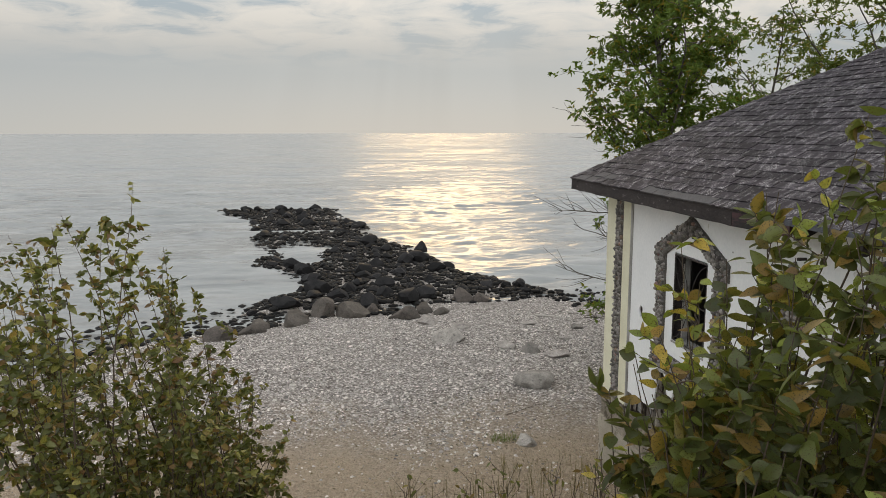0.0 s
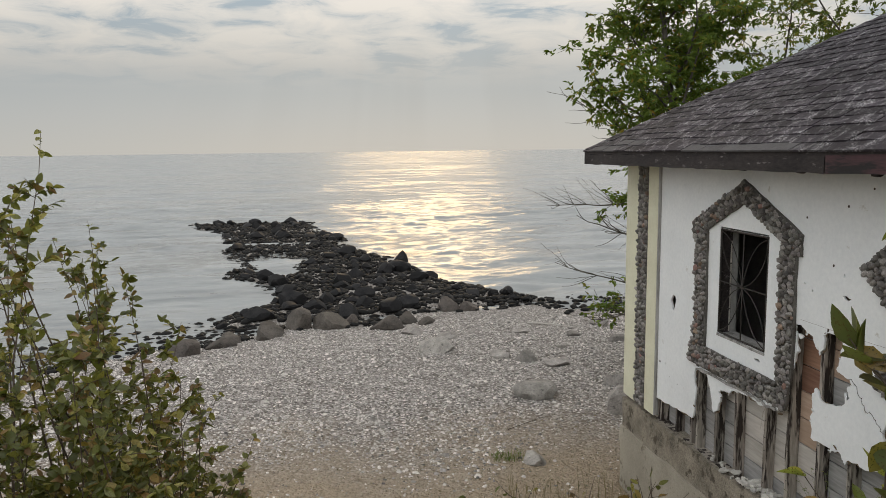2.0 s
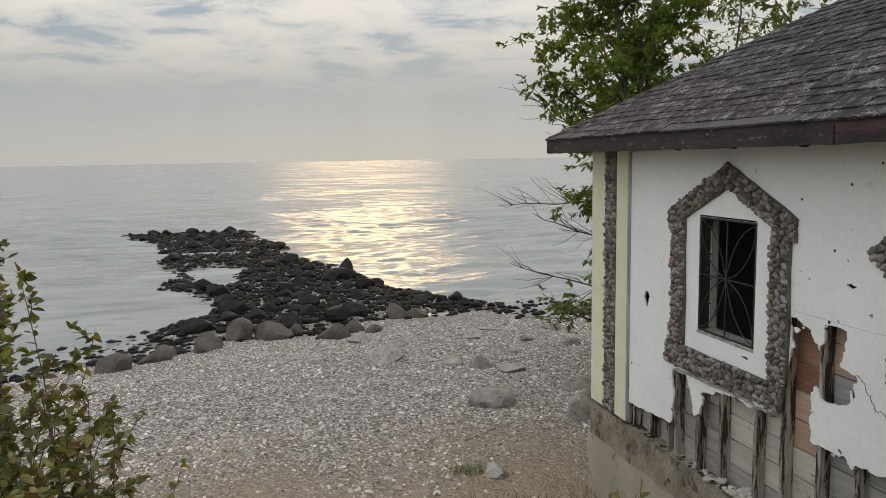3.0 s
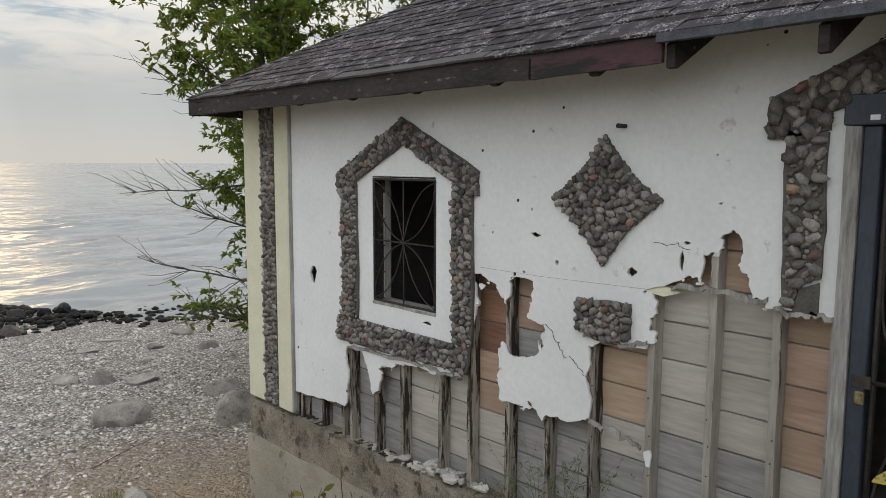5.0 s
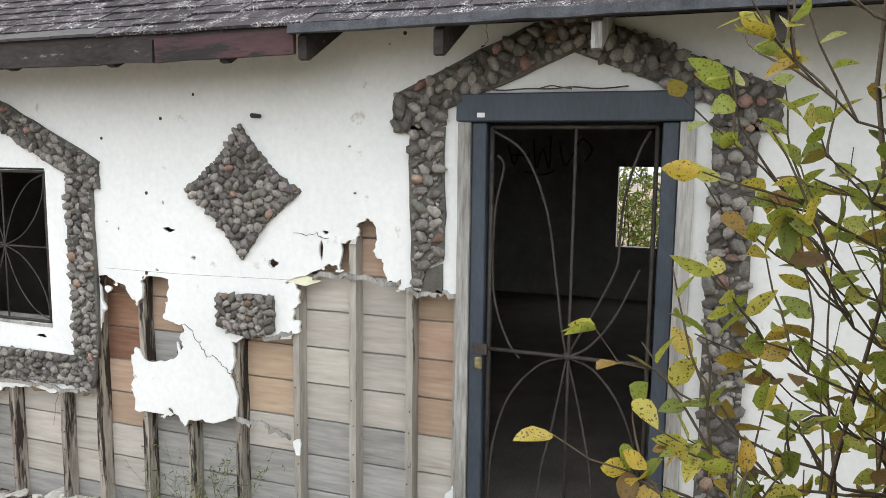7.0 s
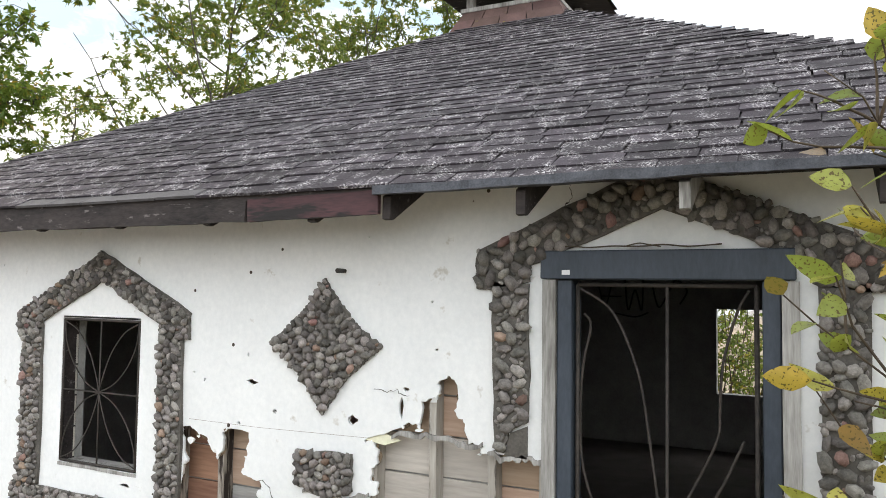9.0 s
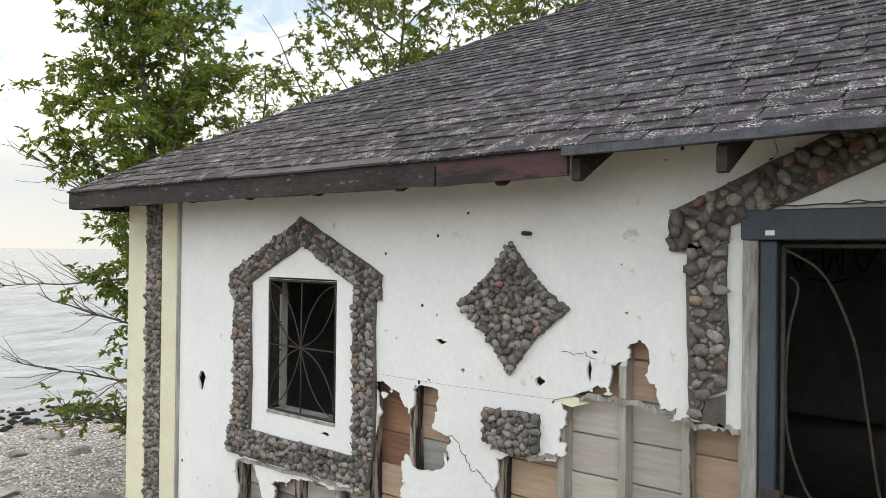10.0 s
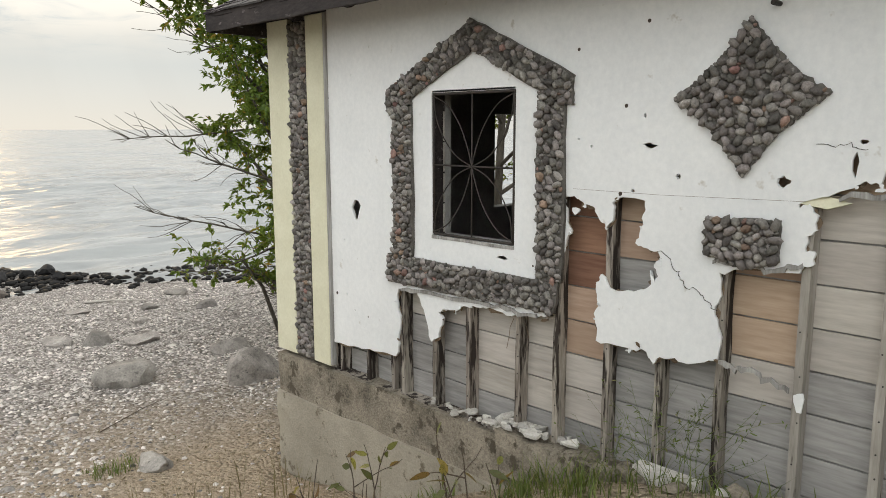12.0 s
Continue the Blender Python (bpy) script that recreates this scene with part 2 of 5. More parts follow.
M_GROUND, M_WATER = ground_material(), water_material()
M_PLASTER = material("white_plaster", (0.70, 0.712, 0.715), (0.82, 0.825, 0.82), scale=1.6, rough=0.8, bump=0.12, fine=26, spots=((0.56, 0.54, 0.50), 0.31, 5.0), specks=6.0)
M_CREAM = material("cream_paint", (0.60, 0.575, 0.42), (0.72, 0.70, 0.54), scale=3.0, rough=0.7, bump=0.12, fine=50, spots=((0.35, 0.3, 0.2), 0.27, 20.0))
M_CONCRETE = material("stained_concrete", (0.09, 0.078, 0.06), (0.36, 0.315, 0.25), scale=4.5, rough=0.92, bump=0.7, fine=55, spots=((0.09, 0.076, 0.055), 0.40, 7.0), dist=0.04, specks=20.0)
M_CONCRETE_LOW = material("smooth_beige_concrete", (0.25, 0.225, 0.18), (0.42, 0.38, 0.31), scale=1.7, rough=0.9, bump=0.5, fine=60, spots=((0.16, 0.135, 0.10), 0.37, 6.0), dist=0.03, specks=24.0)
M_MORTAR = material("grey_mortar", (0.07, 0.065, 0.058), (0.155, 0.143, 0.128), scale=9, rough=0.92, bump=0.5, fine=70)
M_PEBBLE = material("river_pebble", (0.11, 0.102, 0.094), (0.28, 0.258, 0.238), scale=22, rough=0.78, bump=0.7, fine=90, vary=0.56, hue=0.07, spots=((0.40, 0.38, 0.35), 0.3, 30.0))
M_PEBBLE_RED = material("reddish_pebble", (0.17, 0.105, 0.085), (0.32, 0.22, 0.18), scale=22, rough=0.75, bump=0.6, fine=110, vary=0.4, hue=0.06)
M_STUD = material("weathered_stud", (0.13, 0.11, 0.09), (0.42, 0.38, 0.33), scale=5, rough=0.88, bump=0.5, fine=40, vary=0.22, stretch=(1, 1, 0.12), spots=((0.03, 0.023, 0.019), 0.48, 13.0))
M_STUDPALE = material("pale_stud", (0.26, 0.235, 0.205), (0.47, 0.44, 0.395), scale=5, rough=0.86, bump=0.35, fine=40, vary=0.15, stretch=(1, 1, 0.12), spots=((0.07, 0.055, 0.045), 0.33, 16.0))
M_DARKWOOD = material("rotten_dark_wood", (0.012, 0.010, 0.010), (0.06, 0.050, 0.048), scale=6, rough=0.85, bump=0.6, fine=50, stretch=(1, 0.3, 1), spots=((0.15, 0.13, 0.13), 0.35, 22.0))
M_REDWOOD = material("faded_maroon_paint", (0.035, 0.02, 0.022), (0.085, 0.043, 0.047), scale=5, rough=0.75, bump=0.4, fine=50, stretch=(1, 0.2, 1), spots=((0.022, 0.019, 0.019), 0.49, 9.0))
M_GREYWOOD = material("peeling_grey_wood", (0.12, 0.11, 0.10), (0.46, 0.45, 0.43), scale=9, rough=0.85, bump=0.5, fine=60, stretch=(1, 1, 0.1))
M_SLATE = material("slate_blue_paint", (0.035, 0.045, 0.06), (0.065, 0.078, 0.10), scale=5, rough=0.5, bump=0.12, fine=60, stretch=(1, 1, 0.3))
M_IRON = material("rusty_black_iron", (0.018, 0.017, 0.016), (0.07, 0.058, 0.05), scale=18, rough=0.7, bump=0.2, fine=90)
M_BRASS = material("tarnished_brass", (0.30, 0.24, 0.13), (0.5, 0.43, 0.27), scale=30, rough=0.4, bump=0.1, metal=0.9)
M_SHINGLE = material("asphalt_shingle", (0.014, 0.012, 0.0145), (0.050, 0.042, 0.050), scale=7, rough=0.9, bump=0.6, fine=160, vary=0.42, spots=((0.40, 0.385, 0.39), 0.45, 85.0, 11.0))
M_SHINGLE_PALE = material("bleached_shingle", (0.05, 0.048, 0.05), (0.11, 0.105, 0.108), scale=7, rough=0.88, bump=0.5, fine=160, vary=0.1)
M_EDGE = material("blue_grey_edge_strip", (0.035, 0.037, 0.045), (0.11, 0.115, 0.13), scale=11, rough=0.85, bump=0.4, fine=120)
M_FIBRE = material("torn_brown_fibreboard", (0.10, 0.07, 0.045), (0.24, 0.18, 0.125), scale=14, rough=0.95, bump=0.6, fine=80)
M_SHINGLE_BROWN = material("brown_shingle", (0.08, 0.050, 0.045), (0.15, 0.095, 0.085), scale=7, rough=0.85, bump=0.4, fine=160, vary=0.12, spots=((0.2, 0.17, 0.03), 0.30, 12.0))
M_INSIDE = material("dark_interior_paint", (0.24, 0.235, 0.225), (0.38, 0.37, 0.355), scale=4, rough=0.8, bump=0.2, fine=40)
M_FLOORIN = material("dirty_floor", (0.11, 0.095, 0.08), (0.22, 0.20, 0.18), scale=3, rough=0.85, bump=0.3, fine=50)
M_BLACKPAINT = material("black_spray_paint", (0.006, 0.006, 0.007), (0.012, 0.012, 0.013), scale=9, rough=0.6, bump=0.0)
M_ROCKDARK = material("wet_dark_rock", (0.005, 0.005, 0.006), (0.024, 0.023, 0.023), scale=3.5, rough=0.55, bump=0.5, fine=22, vary=0.5, spec=0.14, dist=0.03)
M_ROCK = material("grey_boulder", (0.13, 0.12, 0.11), (0.38, 0.35, 0.32), scale=5, rough=0.85, bump=0.5, fine=45, vary=0.3, dist=0.02, spots=((0.09, 0.085, 0.08), 0.36, 12.0))
M_ROCKMID = material("brown_grey_boulder", (0.036, 0.031, 0.027), (0.12, 0.104, 0.09), scale=3.5, rough=0.8, bump=0.6, fine=28, vary=0.25, dist=0.03)
M_ROCKISLE = material("shore_cobble", (0.005, 0.005, 0.005), (0.022, 0.021, 0.020), scale=3.5, rough=0.6, bump=0.4, fine=26, vary=0.6, island=True, spec=0.14)
M_GRAVELSTONE = material("beach_pebble", (0.27, 0.245, 0.225), (0.56, 0.525, 0.49), scale=20, rough=0.95, bump=0.2, fine=90, vary=0.75, island=True, hue=0.04, spec=0.08)
M_BARK = material("grey_bark", (0.045, 0.038, 0.03), (0.13, 0.115, 0.095), scale=10, rough=0.9, bump=0.6, fine=60, stretch=(1, 1, 0.3))
M_TWIG = material("brown_twig", (0.045, 0.032, 0.024), (0.11, 0.085, 0.06), scale=20, rough=0.8, bump=0.2)
M_DRIFT = material("bleached_driftwood", (0.30, 0.28, 0.25), (0.5, 0.47, 0.43), scale=14, rough=0.85, bump=0.3)
M_TREELEAF = leaf_material("ash_leaf", [(0.0, (0.06, 0.12, 0.024)), (0.5, (0.115, 0.20, 0.036)), (0.86, (0.18, 0.27, 0.05)), (0.95, (0.26, 0.23, 0.03)), (1.0, (0.40, 0.22, 0.03))], through=0.5)
M_PALELEAF = leaf_material("pale_ash_leaf", [(0.0, (0.085, 0.14, 0.035)), (0.6, (0.15, 0.22, 0.05)), (0.85, (0.20, 0.24, 0.05)), (1.0, (0.42, 0.30, 0.05))], through=0.45)
M_BUSHLEAF = leaf_material("poplar_leaf", [(0.0, (0.04, 0.052, 0.02)), (0.35, (0.10, 0.12, 0.04)), (0.6, (0.19, 0.20, 0.06)), (0.78, (0.34, 0.30, 0.07)), (0.88, (0.22, 0.11, 0.05)), (0.95, (0.13, 0.065, 0.04)), (1.0, (0.40, 0.25, 0.06))], spots=(0.07, 0.04, 0.015), through=0.35, rough=0.38)
M_SPOTLEAF = leaf_material("spotted_yellow_leaf", [(0.0, (0.16, 0.22, 0.045)), (0.4, (0.32, 0.38, 0.08)), (0.62, (0.50, 0.48, 0.11)), (0.80, (0.58, 0.40, 0.07)), (0.92, (0.24, 0.12, 0.05)), (1.0, (0.12, 0.065, 0.04))], spots=(0.09, 0.05, 0.02), through=0.48, rough=0.4)
# the path shrub's leaf again, its backlit shade side put into the colour
M_SHADELEAF = leaf_material("shaded_poplar_leaf", [(0.0, (0.03, 0.042, 0.018)), (0.45, (0.075, 0.10, 0.033)), (0.75, (0.14, 0.165, 0.045)), (0.9, (0.20, 0.12, 0.03)), (1.0, (0.28, 0.17, 0.04))], spots=(0.05, 0.03, 0.015), through=0.38, rough=0.34)
M_GRASS = leaf_material("green_grass", [(0.0, (0.06, 0.10, 0.025)), (0.7, (0.13, 0.19, 0.045)), (1.0, (0.28, 0.25, 0.11))], through=0.3)

# ---- mesh helpers ----
def part(name, bm, mat, parent=None, label="", smooth=False):
    me = bpy.data.meshes.new(name)
    bm.to_mesh(me)
    bm.free()
    return part_mesh(name, me, mat, parent, label, smooth)


def part_mesh(name, me, mat, parent=None, label="", smooth=False):
    if mat and not me.materials:
        me.materials.append(mat)
    if smooth:
        me.polygons.foreach_set("use_smooth", [True] * len(me.polygons))
    ob = new(name, me)
    if parent:
        ob.parent = parent
    if label:
        tagged(ob, label=label)
    return ob


def raw(name, verts, faces):
    me = bpy.data.meshes.new(name)
    me.from_pydata(verts if isinstance(verts, list) else verts.tolist(), [], faces if isinstance(faces, list) else faces.tolist())
    me.update()
    return me


def box(bm, x0, x1, y0, y1, z0, z1, bevel=0.0):
    got = bmesh.ops.create_cube(bm, size=1)["verts"]
    for v in got:
        v.co = Vector(((x0 + x1) / 2 + v.co.x * (x1 - x0), (y0 + y1) / 2 + v.co.y * (y1 - y0), (z0 + z1) / 2 + v.co.z * (z1 - z0)))
    if bevel:
        edges = list({e for v in got for e in v.link_edges})
        bmesh.ops.bevel(bm, geom=edges, offset=bevel, segments=1, affect="EDGES")
    return got


def box_bm(*a, bevel=0.0):
    bm = bmesh.new()
    box(bm, *a, bevel=bevel)
    return bm


def empty(name, at=(0, 0, 0)):
    ob = new(name)
    ob.location = at
    ob.empty_display_size = 0.1
    return ob


def value_noise(x, y, seed=0):
    xi, yi = np.floor(x).astype(int), np.floor(y).astype(int)
    fx, fy = x - xi, y - yi
    fx, fy = fx * fx * (3 - 2 * fx), fy * fy * (3 - 2 * fy)

    def hsh(a, b):
        n = (a * 374761393 + b * 668265263 + seed * 974711) & 0x7FFFFFFF
        n = ((n ^ (n >> 13)) * 1274126177) & 0x7FFFFFFF
        return (n & 0xFFFF) / 65535.0

    return (hsh(xi, yi) * (1 - fx) + hsh(xi + 1, yi) * fx) * (1 - fy) + (hsh(xi, yi + 1) * (1 - fx) + hsh(xi + 1, yi + 1) * fx) * fy - 0.5


BANK = ((-60, 4.0), (-8, 3.2), (0, 2.0), (2.6, 1.05), (4.8, 0.2), (6.5, -0.45), (8.5, -1.05), (10.5, -1.36), (14, -1.5), (20, -1.92), (25.3, -2.32), (32, -2.62), (60, -4.2), (200, -8), (4000, -14))
BYWALL = ((-60, 3.0), (-8, 2.0), (0, 0.7), (1.8, 0.05), (5.5, 0.0), (6.2, -0.03), (7, -0.2), (8, -0.62), (9, -1.05), (10.5, -1.38))


SPIT_L = ((20, -8.6), (22.5, -8.2), (24.4, -6.8), (27, -5.8), (29, -5.1), (31, -5.3), (33, -7.3), (36, -7.6), (40, -7.8), (45, -8.4), (50.5, -9.6), (56.4, -12.8), (57.5, -13))
SPIT_R = ((20, -8.0), (22.5, -7.4), (24.2, -5.2), (25.0, -2.4), (25.7, 0.2), (26.2, 4.4), (27, 3.5), (28.2, 2.6), (30, 1.6), (33.7, 0.6), (37, -0.1), (42.5, -1.9), (46.7, -2.6), (51.5, -3.4), (56.4, -3.8))


def spit(x, y):
    """How far inside the stone spit a place lies: 1 on it, 0 in open water."""
    x, y = np.asarray(x, float), np.asarray(y, float)
    a = np.interp(y, [p[0] for p in SPIT_L], [p[1] for p in SPIT_L]) + 1.2 * value_noise(x * 0.9, y * 0.5, 14)
    b = np.interp(y, [p[0] for p in SPIT_R], [p[1] for p in SPIT_R]) + 1.2 * value_noise(x * 0.9, y * 0.5, 15)
    k = np.clip(np.minimum(x - a, b - x) / 0.7 + 0.5, 0, 1) * np.clip((57.8 - y) / 0.8, 0, 1) * np.clip((y - 21) / 2, 0, 1)
    k = k * np.clip(1.6 + 4.5 * value_noise(x * 0.55, y * 0.33, 17) + 0.22 * (x - a), 0, 1)
    pool = ((x + 5.3) / 1.25) ** 2 + ((y - 36.6) / 3.4) ** 2 + 1.6 * value_noise(x * 1.4, y * 0.9, 19)
    return k * np.clip((pool - 0.7) * 2, 0, 1)


def ground_z(x, y):
    x, y = np.asarray(x, float), np.asarray(y, float)
    shore = np.where(x < 3, 25.6 - 0.026 * (np.clip(x, -60, 60) - 3) ** 2, 25.6 - 0.55 * np.clip(x - 3, 0, 9))
    s = y + (25.3 - shore) * np.clip((y - 12) / 8, 0, 1)
    a = np.interp(s, [p[0] for p in BANK], [p[1] for p in BANK])
    b = np.where(y < 10.5, np.interp(y, [p[0] for p in BYWALL], [p[1] for p in BYWALL]), a)
    k = np.clip((x + 3.4) / 3.2, 0, 1)
    k = k * k * (3 - 2 * k)
    n = 0.10 * value_noise(x * 0.45, y * 0.45, 1) + 0.06 * value_noise(x * 1.3, y * 1.3, 2) + 0.045 * value_noise(x * 2.9, y * 2.9, 3)
    inside = ((x > -0.1) & (x < 8.2) & (y > 2.4) & (y < 10.8)) * 0.12
    z = a * (1 - k) + b * k + n - inside
    sp = spit(x, y)
    return np.where(y > 24.5, z * (1 - sp) + np.maximum(z, SEA + 0.05 + n) * sp, z)


def gz(x, y):
    return float(ground_z(x, y))


# ---- ground and water ----
def axis_steps(lo, hi, step, far):
    mid = list(np.arange(lo, hi + 1e-6, step))
    out, d, v = [], step, hi
    while v < far:
        d *= 1.25
        v += d
        out.append(min(v, far))
    left, d, v = [], step, lo
    while v > -far:
        d *= 1.25
        v -= d
        left.append(max(v, -far))
    return np.array(left[::-1] + mid + out)


def grid_mesh(name, xs, ys, zfun):
    X, Y = np.meshgrid(xs, ys)
    Z = zfun(X, Y)
    v = np.stack([X.ravel(), Y.ravel(), Z.ravel()], 1)
    nx, ny = len(xs), len(ys)
    i = (np.arange(ny - 1)[:, None] * nx + np.arange(nx - 1)[None]).ravel()
    return raw(name, v, np.stack([i, i + 1, i + nx + 1, i + nx], 1))


ground = part_mesh("ground", grid_mesh("ground", axis_steps(-14, 14, 0.22, 3600), axis_steps(-3, 30, 0.22, 3600), ground_z), M_GROUND, smooth=True)
tagged(ground, "grey pebble beach running into brown sand and a soil bank", "ground", kind="structure")


def water_z(X, Y):
    k = np.clip((Y - 24) / 6, 0, 1) * np.exp(-np.clip(Y - 60, 0, 1e9) / 60)
    w = 0.025 * np.sin(Y * 1.15 + 2.6 * value_noise(X * 0.07, Y * 0.05, 7) * 3 + X * 0.12) + 0.17 * value_noise(X * 0.30, Y * 1.0, 8) + 0.12 * value_noise(X * 0.7, Y * 1.9, 9)
    breaker = 0.22 * np.exp(-((Y - 30.3 - 0.10 * (X - 6) - 1.2 * value_noise(X * 0.2, X * 0, 4)) / 0.42) ** 2) * np.clip((X - 1.0) / 3, 0, 1)
    second = 0.16 * np.exp(-((Y - 44 - 2 * value_noise(X * 0.12, X * 0, 5)) / 0.6) ** 2) * np.clip(value_noise(X * 0.1, X * 0, 6) * 4 + 0.6, 0, 1)
    k = k * (1 - 0.95 * np.maximum(np.maximum(spit(X, Y), spit(X + 0.7, Y)), np.maximum(spit(X - 0.7, Y), np.maximum(spit(X, Y + 0.8), spit(X, Y - 0.8)))))
    calm = 1 - 0.65 * np.clip((-X - 4) / 3, 0, 1) * np.clip((48 - Y) / 8, 0, 1)
    return SEA + 1.5 * k * calm * w + breaker + second


water = part_mesh("water", grid_mesh("water", axis_steps(-45, 45, 0.6, 3600), np.concatenate([[14, 17], axis_steps(19, 75, 0.24, 3600)[axis_steps(19, 75, 0.24, 3600) >= 19]]), water_z), M_WATER, smooth=True)
tagged(water, "calm grey lake water with low ripples and sun glitter", "water", kind="structure")

# ---- the hut: foundation and walls ----
Y0, Y1, DEEP = 2.55, 10.68, 8.0


def rough_box(name, x0, x1, y0, y1, z0, z1, step, amp, seed):
    """A block whose faces are cut fine and worn uneven."""
    bm = bmesh.new()
    box(bm, x0, x1, y0, y1, z0, z1)
    for axis, (lo, hi) in enumerate(((x0, x1), (y0, y1), (z0, z1))):
        n = max(1, int((hi - lo) / step))
        for k in range(1, n):
            co, no = [0, 0, 0], [0, 0, 0]
            co[axis], no[axis] = lo + (hi - lo) * k / n, 1
            bmesh.ops.bisect_plane(bm, geom=bm.verts[:] + bm.edges[:] + bm.faces[:], plane_co=co, plane_no=no)
    for v in bm.verts:
        d = noise.noise_vector(v.co * 3.1 + Vector((seed, 0, 0))) * amp + noise.noise_vector(v.co * 11 + Vector((0, seed, 0))) * amp * 0.5
        v.co += d
    return bm


foundation = empty("foundation", (0, 0, 0))
tagged(foundation, "cracked concrete foundation with a stained ledge under the wall", "foundation", kind="structure")
part("upper_course", rough_box("u", -0.05, 0.24, 7.98, Y1, -0.62, -0.24, 0.12, 0.022, 1), M_CONCRETE, foundation)
part("upper_course", rough_box("u", -0.08, 0.24, 4.0, 7.97, -0.50, -0.20, 0.14, 0.035, 5), M_CONCRETE, foundation, "broken crumbling concrete")
part("lower_course", rough_box("l", -0.075, 0.24, 4.0, Y1 - 0.0, -1.9, -0.60, 0.12, 0.02, 2), M_CONCRETE_LOW, foundation)
bm = bmesh.new()
box(bm, 0.25, DEEP, Y1 - 0.25, Y1, -1.9, -0.2)
box(bm, 0.0, DEEP, Y0, Y0 + 0.25, -0.6, -0.1)
box(bm, DEEP - 0.25, DEEP, Y0 + 0.26, Y1 - 0.26, -1.0, -0.1)
part("side_course", bm, M_CONCRETE, foundation)

wall_west = empty("wall_west")
tagged(wall_west, "white plastered hut wall, lower part broken away to studs", "wall", kind="structure")

# edge of the broken plaster, from the corner trim to the door, as y and z
EDGE_A = ((9.87, 0.03), (9.87, -0.00), (9.50, 0.02), (9.08, 0.05), (9.05, 0.19), (9.02, 0.38), (9.06, 0.50), (9.04, 0.59), (8.85, 0.61), (8.74, 0.43), (8.68, 0.25), (8.60, 0.30), (8.56, 0.44), (8.60, 0.49), (8.51, 0.52), (8.43, 0.52), (8.38, 0.56), (8.27, 0.59), (8.14, 0.59), (7.99, 0.59), (7.91, 0.58), (7.82, 0.62), (7.73, 0.61), (7.65, 0.62), (7.58, 0.68), (7.56, 0.86), (7.52, 1.07), (7.46, 1.17), (7.49, 1.27), (7.52, 1.38))
EDGE_B = ((7.42, 1.38), (7.37, 1.35), (7.29, 1.33), (7.26, 1.27), (7.21, 1.23), (7.17, 1.30), (7.18, 1.37), (7.15, 1.40), (6.97, 1.40), (6.98, 1.32), (6.99, 1.25), (7.02, 1.16), (6.96, 1.14), (6.88, 1.13), (6.86, 1.08), (6.90, 1.05), (6.87, 0.99), (6.88, 0.93), (6.92, 1.00), (6.93, 0.92), (7.02, 0.88), (7.16, 0.87), (7.24, 0.95), (7.27, 0.90), (7.25, 0.77), (7.27, 0.69), (7.26, 0.55))
EDGE_C = ((7.04, 0.55), (6.99, 0.54), (6.97, 0.58), (6.91, 0.52), (6.88, 0.49), (6.84, 0.54), (6.73, 0.54), (6.58, 0.57), (6.51, 0.59), (6.51, 0.75), (6.54, 0.88), (6.51, 0.94), (6.53, 1.06), (6.42, 1.09), (6.13, 1.11), (6.12, 1.14), (6.07, 1.16), (6.07, 1.21), (6.11, 1.21), (6.11, 1.29), (6.07, 1.32), (6.07, 1.39), (6.11, 1.44))
EDGE_D = ((6.16, 1.42), (6.11, 1.46), (5.92, 1.53), (5.88, 1.56), (5.82, 1.54), (5.81, 1.68), (5.72, 1.69), (5.70, 1.72), (5.72, 1.77), (5.67, 1.80), (5.65, 1.82), (5.61, 1.79), (5.60, 1.68), (5.60, 1.62), (5.55, 1.58), (5.53, 1.48), (5.48, 1.48), (5.46, 1.44), (5.11, 1.44), (5.11, 1.45))
BREAK = EDGE_A + EDGE_B + EDGE_C + EDGE_D


def ragged(pts, amp, rounds=3, seed=3):
    rnd = random.Random(seed)
    for r in range(rounds):
        out = []
        for (a, b), (c, d) in zip(pts, pts[1:]):
            ln = math.hypot(c - a, d - b)
            k = rnd.uniform(-1, 1) * min(amp, 0.30 * ln)
            s = rnd.uniform(0.35, 0.65)
            out += [(a, b), (a + (c - a) * s + (d - b) / max(ln, 1e-6) * k, b + (d - b) * s - (c - a) / max(ln, 1e-6) * k)]
        pts = out + [pts[-1]]
    return pts


def ring(cy, cz, ry, rz, n, seed):
    rnd = random.Random(seed)
    return [(cy + ry * math.cos(6.283 * k / n) * rnd.uniform(0.55, 1.2), cz + rz * math.sin(6.283 * k / n) * rnd.uniform(0.55, 1.2)) for k in range(n)]


def sheet(name, outer, holes, x, thick, mat, parent, label="", bevel=0.0):
    """A flat sheet in the wall's plane with an outline of (y, z) and holes, as a solid mesh."""
    cu = bpy.data.curves.new(name, "CURVE")
    cu.dimensions, cu.fill_mode, cu.extrude, cu.bevel_depth, cu.bevel_resolution = "2D", "BOTH", thick / 2 - bevel, bevel, 0
    for loop in (outer, *holes):
        sp = cu.splines.new("POLY")
        sp.points.add(len(loop) - 1)
        for p, (a, b) in zip(sp.points, loop):
            p.co = (a, b, 0, 1)
        sp.use_cyclic_u = True
    tmp = bpy.data.objects.new("tmp", cu)
    scene.collection.objects.link(tmp)
    me = bpy.data.meshes.new_from_object(tmp.evaluated_get(bpy.context.evaluated_depsgraph_get()))
    bpy.data.objects.remove(tmp)
    bpy.data.curves.remove(cu)
    me.name = name
    me.transform(Matrix(((0, 0, 1, x), (1, 0, 0, 0), (0, 1, 0, 0), (0, 0, 0, 1))))
    me.materials.clear()
    return part_mesh(name, me, mat, parent, label)


